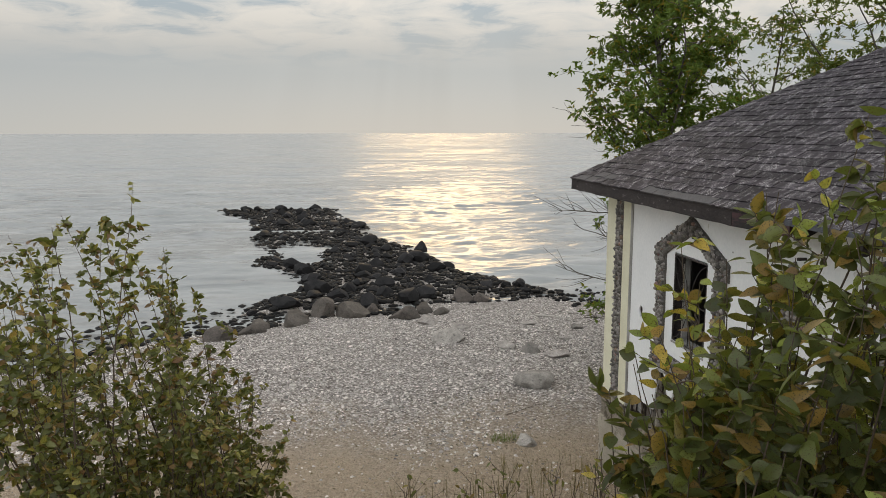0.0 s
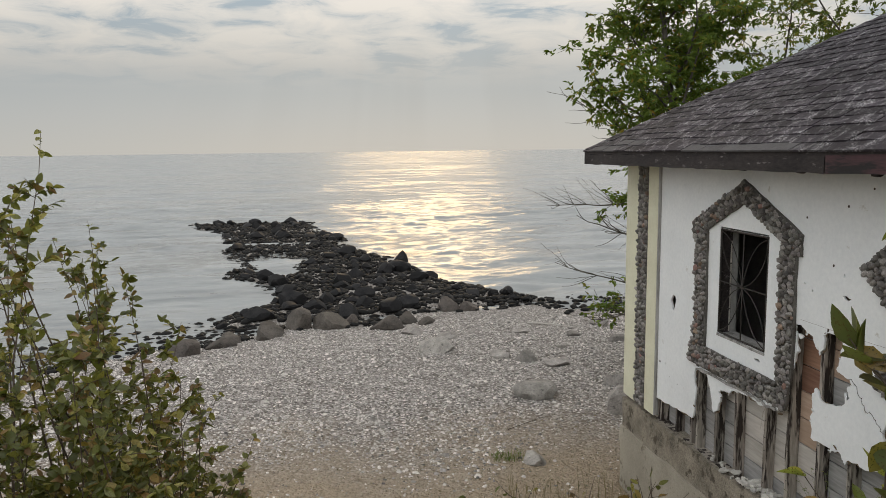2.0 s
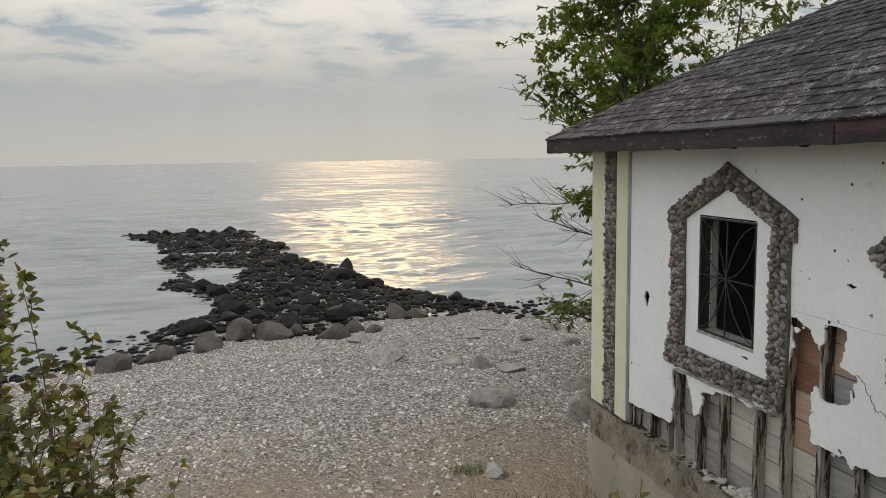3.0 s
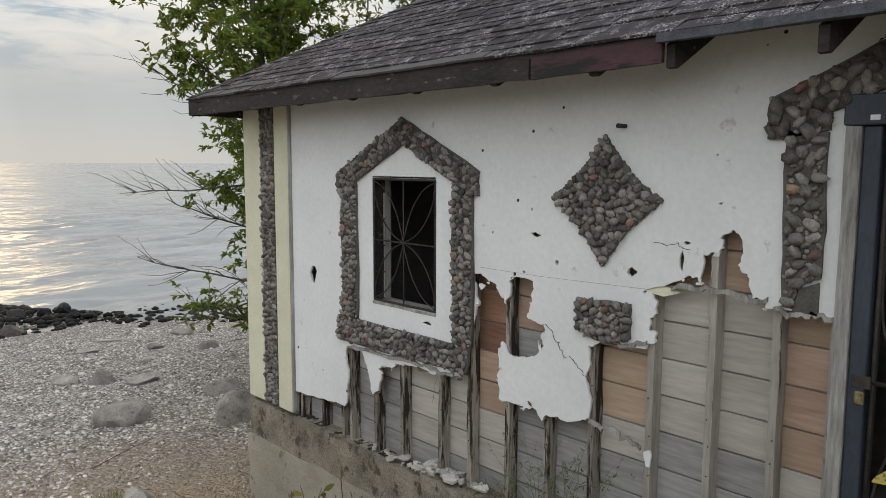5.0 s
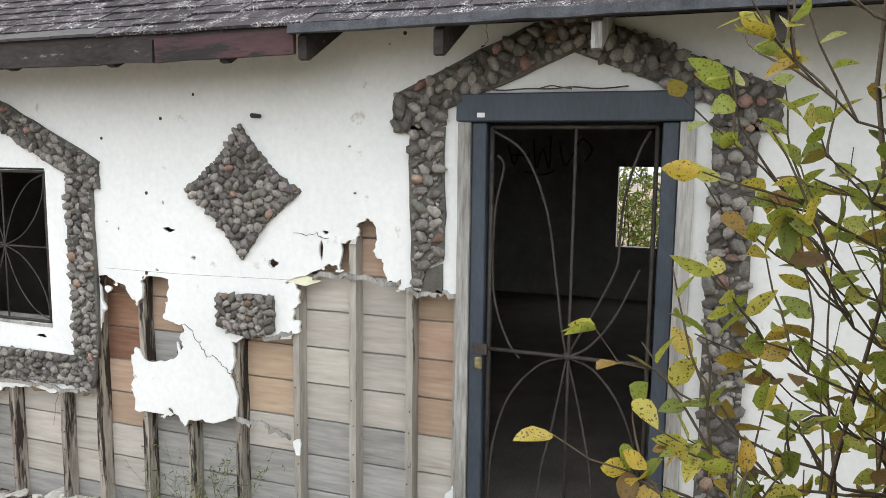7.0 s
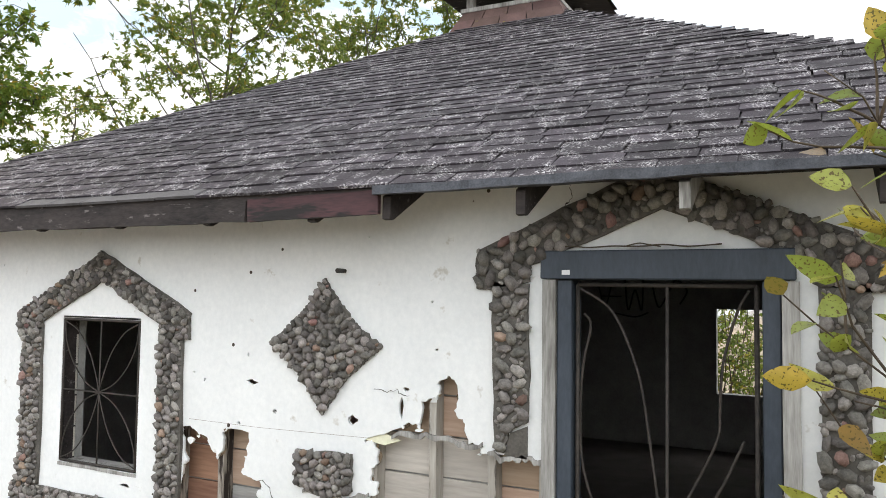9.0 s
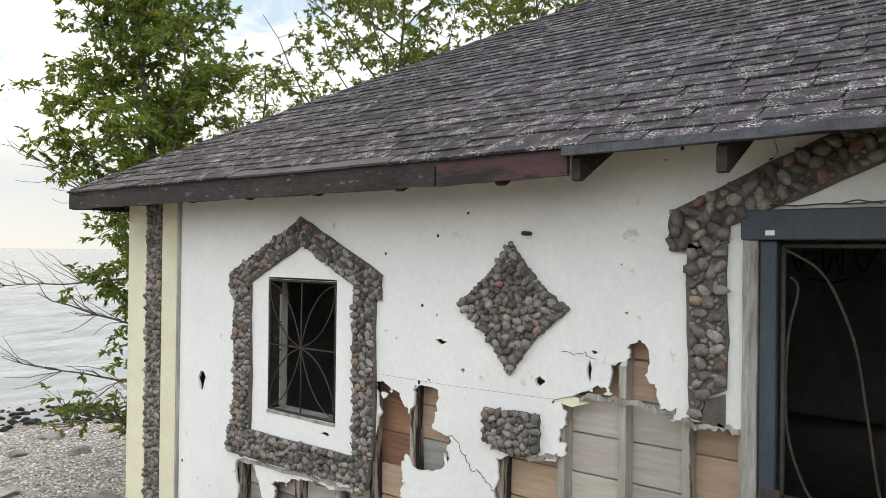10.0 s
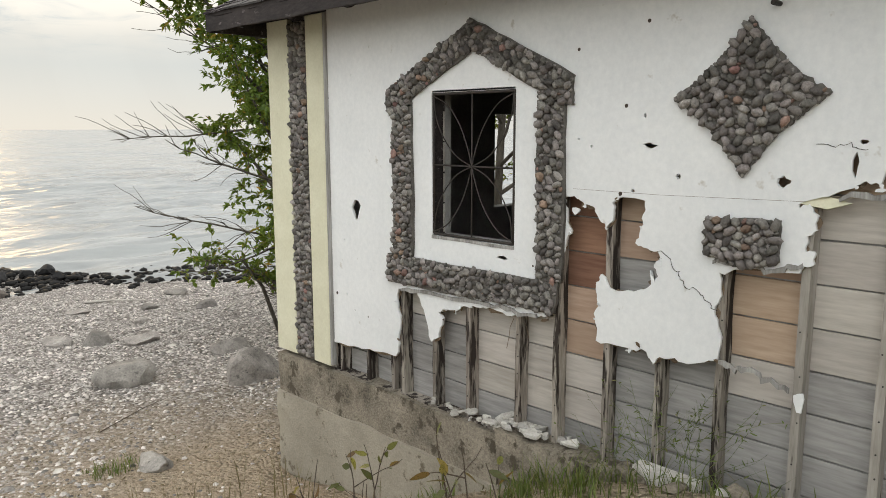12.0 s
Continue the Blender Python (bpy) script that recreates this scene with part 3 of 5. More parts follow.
WIN = (7.9, 8.665, 1.04, 2.036)
outer = [(9.872, 2.8)] + ragged(list(BREAK), 0.014, 2) + [(5.11, 2.40), (4.03, 2.40), (4.03, 0.06), (Y0 + 0.02, 0.06), (Y0 + 0.02, 2.8)]
holes = [[(WIN[0], WIN[2]), (WIN[1], WIN[2]), (WIN[1], WIN[3]), (WIN[0], WIN[3])]]
for k, (cy, cz, ry, rz) in enumerate(((9.54, 1.17, 0.055, 0.085), (6.96, 1.70, 0.05, 0.017), (6.78, 1.54, 0.016, 0.016), (6.24, 1.54, 0.035, 0.028), (5.93, 1.63, 0.02, 0.06), (5.9, 1.73, 0.02, 0.012), (8.0, 0.955, 0.05, 0.015), (6.99, 1.86, 0.012, 0.016), (7.33, 1.69, 0.01, 0.012), (7.42, 1.73, 0.014, 0.008), (7.05, 1.45, 0.014, 0.012), (9.57, 2.2, 0.008, 0.012), (9.35, 2.4, 0.007, 0.01), (5.75, 2.2, 0.01, 0.008), (6.15, 2.55, 0.008, 0.008), (5.72, 1.95, 0.012, 0.008), (9.7, 0.9, 0.01, 0.008), (9.68, 0.45, 0.008, 0.012))):
    holes.append(ring(cy, cz, ry, rz, 11, k))
sheet("plaster", outer, holes, 0.011, 0.022, M_PLASTER, wall_west, bevel=0.0015)
backing = [(9.871, 2.78)] + [(y, z - 0.005) for y, z in ragged(list(BREAK), 0.02, 2, 77)] + [(5.112, 2.38), (5.16, 2.6)]
sheet("torn_backing", backing, [[(WIN[0] - 0.03, WIN[2] - 0.03), (WIN[1] + 0.03, WIN[2] - 0.03), (WIN[1] + 0.03, WIN[3] + 0.03), (WIN[0] - 0.03, WIN[3] + 0.03)]] + holes[1:], 0.0243, 0.003, M_FIBRE, wall_west)
sheet("plaster_remnant", ragged([(5.24, 0.02), (5.2, 0.3), (5.112, 0.44), (5.112, 0.02), (5.24, 0.02)], 0.02), [], 0.012, 0.02, M_PLASTER, wall_west)
# thin loose strips along the break
for k, (a, b, c, d) in enumerate(((5.98, 1.478, 5.45, 1.50), (6.56, 1.12, 6.12, 1.16), (6.5, 0.60, 6.14, 0.535), (9.0, 0.60, 7.7, 0.63), (5.42, 1.455, 5.12, 1.45))):
    s = ragged([(a, b), (c, d)], 0.02, 4, 20 + k)
    loop = s + [(y, z - 0.018 - 0.016 * ((i * 7) % 5) / 5) for i, (y, z) in reversed(list(enumerate(s)))]
    sheet("torn_edge", loop, [], -0.004, 0.018, M_GREYWOOD, wall_west)
# hairline cracks as shallow dark slits standing 1 mm in the plaster's face
for k, line in enumerate((((6.88, 1.13), (6.74, 1.04), (6.70, 0.95), (6.58, 0.90), (6.52, 0.86)), ((5.0, 2.80), (4.99, 2.72), (5.03, 2.66)), ((5.03, 2.60), (5.02, 2.54)), ((6.1, 1.72), (5.95, 1.73), (5.88, 1.70)))):
    s = ragged(list(line), 0.02, 3, 40 + k)
    loop = s + [(y + 0.0018, z - 0.0026) for y, z in reversed(s)]
    sheet("crack", loop, [], -0.0015, 0.002, M_DARKWOOD, wall_west)

# the seam between two plaster sheets
sheet("seam", [(7.45, 1.440), (6.9, 1.437), (6.12, 1.452), (6.12, 1.4505), (6.9, 1.4355), (7.45, 1.4385)], [], -0.0006, 0.001, M_FIBRE, wall_west)
# loose shards curling off along the break
rnd = random.Random(71)
for k in range(46):
    y, z = BREAK[rnd.randrange(3, len(BREAK))]
    r = rnd.uniform(0.008, 0.028)
    ob = sheet("plaster_shard", ring(0, 0, r, r * rnd.uniform(0.4, 1.0), rnd.choice((4, 5, 6)), 500 + k), [], 0.0, 0.006, M_PLASTER if k % 4 else M_FIBRE, wall_west)
    ob.matrix_basis = Matrix.Translation((rnd.uniform(-0.010, 0.008), y + rnd.uniform(-0.01, 0.01), z + rnd.uniform(-0.02, 0.01))) @ Matrix.Rotation(rnd.uniform(-0.6, 0.6), 4, "Z") @ Matrix.Rotation(rnd.uniform(-0.7, 0.4), 4, "Y") @ Matrix.Rotation(rnd.uniform(0, 6.28), 4, "X")
# a flap of sheet hanging forward over the widest break, and torn paper strings
flap = sheet("plaster_flap", [(0.0, 0.0), (0.12, 0.03), (0.33, 0.055), (0.30, -0.005), (0.10, -0.035)], [], 0.0, 0.008, M_CREAM, wall_west, "lifted flap of torn wall sheet")
flap.matrix_basis = Matrix.Translation((0.012, 5.93, 1.455)) @ Matrix.Rotation(0.35, 4, "Y")
for k, (y, z, dy, dz) in enumerate(((6.27, 1.36, 0.03, -0.2), (6.3, 1.3, 0.10, -0.12), (7.95, 0.55, 0.05, -0.22), (7.86, 0.60, -0.04, -0.16), (6.22, 1.38, -0.03, -0.15))):
    pts = [Vector((0.06, y + dy * t + rnd.gauss(0, 0.008), z + dz * t)) for t in (0, 0.3, 0.6, 1.0)]
    bm = bmesh.new()
    rows = [[bm.verts.new(p + Vector((0.002 * q, 0.004 * q, 0))) for q in (-1, 1)] for p in pts]
    for r0, r1 in zip(rows, rows[1:]):
        bm.faces.new((r0[0], r0[1], r1[1], r1[0]))
    part("hanging_strip", bm, M_FIBRE, wall_west)

# studs behind the plaster
for k, y in enumerate((9.80, 9.45, 9.14, 9.02, 8.67, 8.33, 7.88, 7.57, 7.20, 6.86, 6.51, 6.11, 5.75, 5.41, 5.14, 3.99, 3.6, 3.2, 2.8)):
    top = 1.0 if 7.8 < y < 8.8 else 2.6
    part("stud", rough_box("s", 0.026, 0.112, y - 0.021, y + 0.021, -0.235, top, 0.10, 0.006 if y > 6.4 else 0.003, k), M_STUD if y > 6.4 else M_STUDPALE, wall_west)
part("sill_plate", rough_box("p", 0.0, 0.12, 5.1, 9.88, -0.262, -0.236, 0.12, 0.006, 30), M_STUD, wall_west)

# inner wall with its openings, lintel height above
bm = bmesh.new()
for y0, y1, z0, z1 in ((Y0, 4.0, -0.2, 2.7), (4.0, 5.13, 2.42, 2.7), (5.13, 7.9, -0.3, 2.7), (7.9, 8.665, -0.3, 1.04), (7.9, 8.665, 2.036, 2.7), (8.665, Y1 - 0.02, -0.3, 2.7)):
    box(bm, 0.135, 0.19, y0, y1, z0, z1)
part("inner_wall", bm, M_INSIDE, wall_west)
bm = bmesh.new()
box(bm, 0.0225, 0.134, 9.895, Y1 - 0.01, -0.235, 2.68)
part("corner_framing", bm, M_STUD, wall_west)


def plain_wall(name, spans, horizontal):
    bm = bmesh.new()
    for a0, a1, z0, z1 in spans:
        if horizontal == "north":
            box(bm, a0, a1, Y1 - 0.16, Y1, z0, z1)
        elif horizontal == "south":
            box(bm, a0, a1, Y0, Y0 + 0.16, z0, z1)
        else:
            box(bm, DEEP - 0.16, DEEP, a0, a1, z0, z1)
    w = part(name, bm, M_INSIDE)
    return tagged(w, "dark weathered hut wall with window opening", "wall", kind="structure")


plain_wall("wall_north", ((0.2, 2.75, -0.2, 2.7), (2.75, 3.65, -0.2, 0.9), (2.75, 3.65, 1.95, 2.7), (3.65, DEEP, -0.2, 2.7)), "north")
plain_wall("wall_south", ((0.2, DEEP, -0.2, 2.7),), "south")
plain_wall("wall_east", ((Y0 + 0.17, 4.45, -0.2, 2.7), (4.45, 5.25, -0.2, 0.84), (4.45, 5.25, 2.04, 2.7), (5.25, Y1 - 0.17, -0.2, 2.7)), "east")
floor = part("floor", box_bm(0.2, DEEP - 0.17, Y0 + 0.17, Y1 - 0.17, -0.05, 0.04), M_FLOORIN)
tagged(floor, "dirty bare floor inside the hut", "floor", kind="structure")
ceiling = part("ceiling", box_bm(0.2, DEEP - 0.17, Y0 + 0.17, Y1 - 0.17, 2.72, 2.76), M_INSIDE)
tagged(ceiling, "dark boarded ceiling inside the hut", "ceiling", kind="structure")

# corner trim: two cream boards with a strip of pebbles between
for a, b, lab in ((10.392, Y1 + 0.03, "cream painted corner board"), (9.895, 10.132, "cream painted trim board")):
    t = part("trim", box_bm(-0.032, 0.022, a, b, -0.21, 2.70, bevel=0.004), M_CREAM)
    tagged(t, lab, "trim", kind="structure")
t = part("trim", box_bm(-0.03, 0.02, 9.873, 9.893, -0.2, 2.7, bevel=0.003), M_GREYWOOD)
tagged(t, "grey rotten batten beside the cream trim", "trim", kind="structure")
t = part("trim", box_bm(0.025, 0.3, Y1 + 0.001, Y1 + 0.03, -0.22, 2.7), M_CREAM)
tagged(t, "cream painted boards on the lake side", "trim", kind="structure")

# ---- roof ----
EAVE_Z, AX, AY, AZ = 2.745, 4.0, 6.6, 5.30
EX0, EX1, EY0, EY1 = -0.5, 8.5, 2.3, 10.9
roof = empty("roof")
tagged(roof, "low hipped roof of worn dark shingles with lichen", "roof", kind="structure")
bm = bmesh.new()
top = [bm.verts.new(c) for c in ((EX0, EY0, EAVE_Z), (EX1, EY0, EAVE_Z), (EX1, EY1, EAVE_Z), (EX0, EY1, EAVE_Z), (AX, AY, AZ))]
low = [bm.verts.new(v.co - Vector((0, 0, 0.03))) for v in top]
for i in range(4):
    j = (i + 1) % 4
    bm.faces.new((top[i], top[j], top[4]))
    bm.faces.new((low[j], low[i], low[4]))
    bm.faces.new((top[j], top[i], low[i], low[j]))
part("deck", bm, M_DARKWOOD, roof)


def plank(name, a, b, w, h, mat, parent, label="", seed=0, step=0.18, amp=0.006):
    """A worn board of section w across and h high, from a to b."""
    a, b = Vector(a), Vector(b)
    d = b - a
    side = d.cross(Vector((0, 0, 1))).normalized()
    upv = side.cross(d).normalized()
    n = max(2, int(d.length / step))
    bm = bmesh.new()
    rings = []
    for k in range(n + 1):
        p = a + d * (k / n)
        jit = noise.noise_vector(p * 4 + Vector((seed, 0, 0))) * amp
        rings.append([bm.verts.new(p + jit + side * sx * w / 2 + upv * sz * h / 2 + noise.noise_vector(p * 9 + Vector((sx, sz, seed))) * amp) for sx, sz in ((-1, -1), (1, -1), (1, 1), (-1, 1))])
    for r, s in zip(rings, rings[1:]):
        for i in range(4):
            bm.faces.new((r[i], r[(i + 1) % 4], s[(i + 1) % 4], s[i]))
    bm.faces.new(rings[0][::-1])
    bm.faces.new(rings[-1])
    bmesh.ops.recalc_face_normals(bm, faces=bm.faces[:])
    return part(name, bm, mat, parent, label)


plank("fascia_board", (-0.487, EY1 - 0.01, 2.655), (-0.487, 6.60, 2.66), 0.028, 0.115, M_DARKWOOD, roof, "dark rotten fascia board", 1, amp=0.008)
plank("fascia_board", (-0.492, 6.585, 2.665), (-0.487, 5.79, 2.675), 0.028, 0.115, M_REDWOOD, roof, "faded maroon fascia board", 2, amp=0.006)
plank("fascia_board", (-0.47, EY1 - 0.012, 2.655), (8.4, EY1 - 0.012, 2.655), 0.028, 0.115, M_DARKWOOD, roof, "", 3)
for k, y in enumerate((10.4, 9.7, 9.0, 8.3, 7.6, 6.9, 6.2, 5.76, 5.08, 4.39, 3.7, 3.0)):
    bm = bmesh.new()
    prof = ((0.0, 2.98), (-0.47, 2.705), (-0.47, 2.60), (-0.44, 2.595), (0.0, 2.83))
    a = [bm.verts.new((x, y - 0.022, z)) for x, z in prof]
    b = [bm.verts.new((x, y + 0.022, z)) for x, z in prof]
    bm.faces.new(a)
    bm.faces.new(b[::-1])
    for i in range(5):
        bm.faces.new((a[(i + 1) % 5], a[i], b[i], b[(i + 1) % 5]))
    bmesh.ops.recalc_face_normals(bm, faces=bm.faces[:])
    part("rafter_tail", bm, M_GREYWOOD if 4.2 < y < 4.5 else M_DARKWOOD, roof)

# cupola on the peak
cupola = empty("cupola", (AX, AY + 0.1, 4.9))
tagged(cupola, "small roof cupola with brown shingled skirt and dark opening", "cupola")


def skirt(bm, cx, cy, h0, z0, h1, z1):
    a = [bm.verts.new((cx + sx * h0, cy + sy * h0, z0)) for sx, sy in ((-1, -1), (1, -1), (1, 1), (-1, 1))]
    b = [bm.verts.new((cx + sx * h1, cy + sy * h1, z1)) for sx, sy in ((-1, -1), (1, -1), (1, 1), (-1, 1))]
    for i in range(4):
        bm.faces.new((a[i], a[(i + 1) % 4], b[(i + 1) % 4], b[i]))
    return a, b


CX, CY = 4.0, 6.73
bm = bmesh.new()
a, b = skirt(bm, CX, CY, 0.68, 4.80, 0.49, 5.17)
bm.faces.new(b)
ob = part("skirt_core", bm, M_DARKWOOD, cupola)
ob.location = -Vector(cupola.location)
for (ux, uy), tone in (((-1, 0), M_SHINGLE_BROWN), ((0, -1), M_SHINGLE_BROWN), ((1, 0), M_SHINGLE_BROWN), ((0, 1), M_SHINGLE_BROWN)):
    for row in range(3):
        z0, z1 = 4.80 + 0.37 * row / 3 - 0.01, 4.80 + 0.37 * (row + 1) / 3 + 0.02
        h0, h1 = 0.695 - 0.19 * row / 3, 0.695 - 0.19 * (row + 1) / 3 - 0.006
        n, off = 4, 0.12 * (row % 2)
        for k in range(n):
            f0, f1 = max(-1, -1 + 2 * (k - off * 2) / n + 0.01), min(1, -1 + 2 * (k + 1 - off * 2) / n - 0.01) if k < n - 1 else 1
            vs = []
            for lift in (0.0, 0.012):
                for h, z, ff in ((h0, z0, f0), (h0, z0, f1), (h1, z1, f1), (h1, z1, f0)):
                    p = Vector((ux, uy, 0)) * (h + lift) + Vector((-uy, ux, 0)) * ff * h
                    vs.append((CX + p.x, CY + p.y, z))
            me = raw("shingle", vs, [(4, 5, 6, 7), (0, 1, 5, 4), (1, 2, 6, 5), (2, 3, 7, 6), (3, 0, 4, 7)])
            ob = part_mesh("shingle", me, tone, cupola)
            ob.location = -Vector(cupola.location)
for sx, sy in ((-1, 0), (1, 0), (0, -1), (0, 1)):
    bm = bmesh.new()
    if sx:
        box(bm, CX + sx * 0.5 - 0.03, CX + sx * 0.5 + 0.03, CY - 0.54, CY + 0.54, 5.17, 5.215, bevel=0.004)
    else:
        box(bm, CX - 0.46, CX + 0.46, CY + sy * 0.5 - 0.03, CY + sy * 0.5 + 0.03, 5.171, 5.213, bevel=0.004)
    ob = part("sill_rail", bm, M_GREYWOOD, cupola)
    ob.location = -Vector(cupola.location)
for sx, sy in ((-1, -1), (1, -1), (1, 1), (-1, 1)):
    ob = part("post", box_bm(CX + sx * 0.45 - 0.04, CX + sx * 0.45 + 0.04, CY + sy * 0.45 - 0.04, CY + sy * 0.45 + 0.04, 5.216, 5.62, bevel=0.004), M_GREYWOOD, cupola)
    ob.location = -Vector(cupola.location)
bm = bmesh.new()
a, b = skirt(bm, CX, CY, 0.80, 5.40, 0.72, 5.46)
c, d = skirt(bm, CX, CY, 0.80, 5.464, 0.06, 6.0)
bm.faces.new(a[::-1])
bm.faces.new(d)
ob = part("cap_roof", bm, M_DARKWOOD, cupola)
ob.location = -Vector(cupola.location)

# ---- door ----
door_1 = empty("door_1", (0, 4.57, 0.05))
tagged(door_1, "open doorway in slate-blue frame with bent iron scrollwork gate", "door", kind="structure")


def door_part(name, bm, mat, label=""):
    ob = part(name, bm, mat, door_1, label)
    ob.location = -Vector(door_1.location)
    return ob


door_part("lintel", box_bm(-0.05, 0.10, 4.005, 5.135, 2.325, 2.462, bevel=0.006), M_SLATE, "slate-blue painted lintel board")
for y0, y1 in ((5.062, 5.128), (3.992, 4.062)):
    door_part("casing", rough_box("c", -0.035, 0.09, y0, y1, 0.03, 2.322, 0.1, 0.003, 8), M_GREYWOOD, "peeling grey weathered casing")
for y0, y1 in ((4.985, 5.058), (4.066, 4.14)):
    door_part("jamb", box_bm(-0.02, 0.15, y0, y1, 0.03, 2.322, bevel=0.005), M_SLATE, "slate-blue painted jamb")
door_part("threshold", box_bm(-0.04, 0.2, 3.99, 5.13, -0.02, 0.028, bevel=0.006), M_GREYWOOD)


def rod(name, pts, r, mat, parent, seg=6, cyclic=False, shift=True):
    """A bent iron rod through pts."""
    pts = [Vector(p) for p in pts]
    bm = bmesh.new()
    rings = []
    for i, p in enumerate(pts):
        d = (pts[min(i + 1, len(pts) - 1)] - pts[max(i - 1, 0)]).normalized()
        s = d.orthogonal().normalized()
        if abs(d.x) < 0.9:
            s = d.cross(Vector((1, 0, 0))).normalized()
        t = d.cross(s).normalized()
        rings.append([bm.verts.new(p + (s * math.cos(6.2832 * k / seg) + t * math.sin(6.2832 * k / seg)) * r) for k in range(seg)])
    for a, b in zip(rings, rings[1:]):
        for k in range(seg):
            bm.faces.new((a[k], a[(k + 1) % seg], b[(k + 1) % seg], b[k]))
    bm.faces.new(rings[0][::-1])
    bm.faces.new(rings[-1])
    bmesh.ops.recalc_face_normals(bm, faces=bm.faces[:])
    ob = part(name, bm, mat, parent, smooth=True)
    if parent and shift:
        ob.location = -Vector(parent.location)
    return ob


def smooth_line(pts, n=8):
    """A smooth curve through pts (Catmull-Rom)."""
    p = [Vector(q) for q in (pts[0], *pts, pts[-1])]
    out = []
    for i in range(1, len(p) - 2):
        for k in range(n):
            t = k / n
            out.append(0.5 * (2 * p[i] + (p[i + 1] - p[i - 1]) * t + (2 * p[i - 1] - 5 * p[i] + 4 * p[i + 1] - p[i + 2]) * t * t + (3 * p[i] - p[i - 1] - 3 * p[i + 1] + p[i + 2]) * t ** 3))
    return out + [p[-2]]


HUB = (0.02, 4.555, 1.165)
gate = empty("iron_gate", (0.02, 4.56, 0.05))
tagged(gate, "black iron door gate with bent scrolls and brass padlock", "gate")
GY0, GY1, GZ0, GZ1 = 4.165, 4.965, 0.06, 2.30
for name, a, b in (("stile", (0.02, GY0, GZ0), (0.02, GY0, GZ1)), ("stile", (0.02, GY1, GZ0), (0.02, GY1, GZ1)), ("top_rail", (0.02, GY0, GZ1), (0.02, GY1, GZ1)), ("bottom_rail", (0.02, GY0, GZ0), (0.02, GY1, GZ0)), ("mid_rail", (0.02, GY0, 1.16), (0.02, GY1 + 0.03, 1.165)), ("centre_bar", (0.02, 4.55, GZ0), (0.02, 4.545, GZ1))):
    rod(name, [a, b], 0.011 if "stile" in name or "rail" in name else 0.008, M_IRON, gate)
for pts in (((GY1 - 0.01, 2.28), (4.80, 2.17), (4.68, 1.9), (4.63, 1.6), (4.585, 1.3), (4.56, 1.17)), ((GY0 + 0.03, 2.28), (4.25, 2.17), (4.305, 1.95), (4.32, 1.75), (4.33, 1.62), (4.42, 1.42), (4.50, 1.27), (4.555, 1.165)), ((GY1 - 0.03, 2.16), (4.905, 2.10), (4.94, 1.9), (4.955, 1.6), (4.93, 1.4), (4.87, 1.22), (4.80, 1.13)), ((4.555, 1.16), (4.45, 1.22), (4.33, 1.38), (4.22, 1.62)), ((4.555, 1.16), (4.70, 1.10), (4.85, 0.92), (4.94, 0.62), (4.955, 0.2)), ((4.555, 1.16), (4.42, 1.1), (4.28, 0.92), (4.19, 0.62), (4.17, 0.2)), ((4.555, 1.16), (4.49, 0.9), (4.42, 0.55), (4.4, 0.1)), ((4.555, 1.16), (4.62, 0.8), (4.68, 0.5), (4.7, 0.1))):
    rod("scroll", smooth_line([(0.02 + 0.012 * (i % 2), y, z) for i, (y, z) in enumerate(pts)]), 0.0065, M_IRON, gate)
bm = bmesh.new()
bmesh.ops.create_uvsphere(bm, u_segments=10, v_segments=6, radius=0.022, matrix=Matrix.Translation(HUB))
ob = part("hub", bm, M_IRON, gate, smooth=True)
ob.location = -Vector(gate.location)
ob = part("padlock", box_bm(-0.03, 0.0, 4.985, 5.028, 1.06, 1.125, bevel=0.008), M_BRASS, gate, "tarnished brass padlock")
ob.location = -Vector(gate.location)
sh = rod("shackle", smooth_line([(-0.015, 4.993, 1.12), (-0.015, 4.993, 1.16), (-0.015, 5.006, 1.178), (-0.015, 5.02, 1.16), (-0.015, 5.02, 1.12)]), 0.004, M_GREYWOOD, ob, shift=False)
ob2 = part("hasp", box_bm(-0.026, -0.018, 4.96, 5.04, 1.14, 1.20, bevel=0.003), M_IRON, gate)
ob2.location = -Vector(gate.location)

# a dry vine lying along the top of the lintel
rod("vine", smooth_line([(-0.03, 5.10, 2.47), (-0.045, 5.0, 2.482), (-0.03, 4.9, 2.476), (-0.05, 4.78, 2.48), (-0.04, 4.66, 2.478), (-0.05, 4.55, 2.484), (-0.03, 4.44, 2.476), (-0.04, 4.3, 2.484)]), 0.0035, M_TWIG, door_1)
rod("vine", smooth_line([(-0.04, 4.72, 2.48), (-0.05, 4.66, 2.492), (-0.04, 4.62, 2.486), (-0.05, 4.56, 2.475)]), 0.003, M_TWIG, door_1)
door_part("paper_tag", box_bm(-0.0535, -0.0515, 4.985, 5.025, 2.345, 2.368, bevel=0.0005), M_PLASTER, "small torn white paper tag")

# ---- window with its grille ----
window_1 = empty("window_1", (0.0, 8.28, 1.04))
tagged(window_1, "small broken window with black iron petal grille", "window", kind="structure")


def win_part(name, bm, mat, label=""):
    ob = part(name, bm, mat, window_1, label)
    ob.location = -Vector(window_1.location)
    return ob


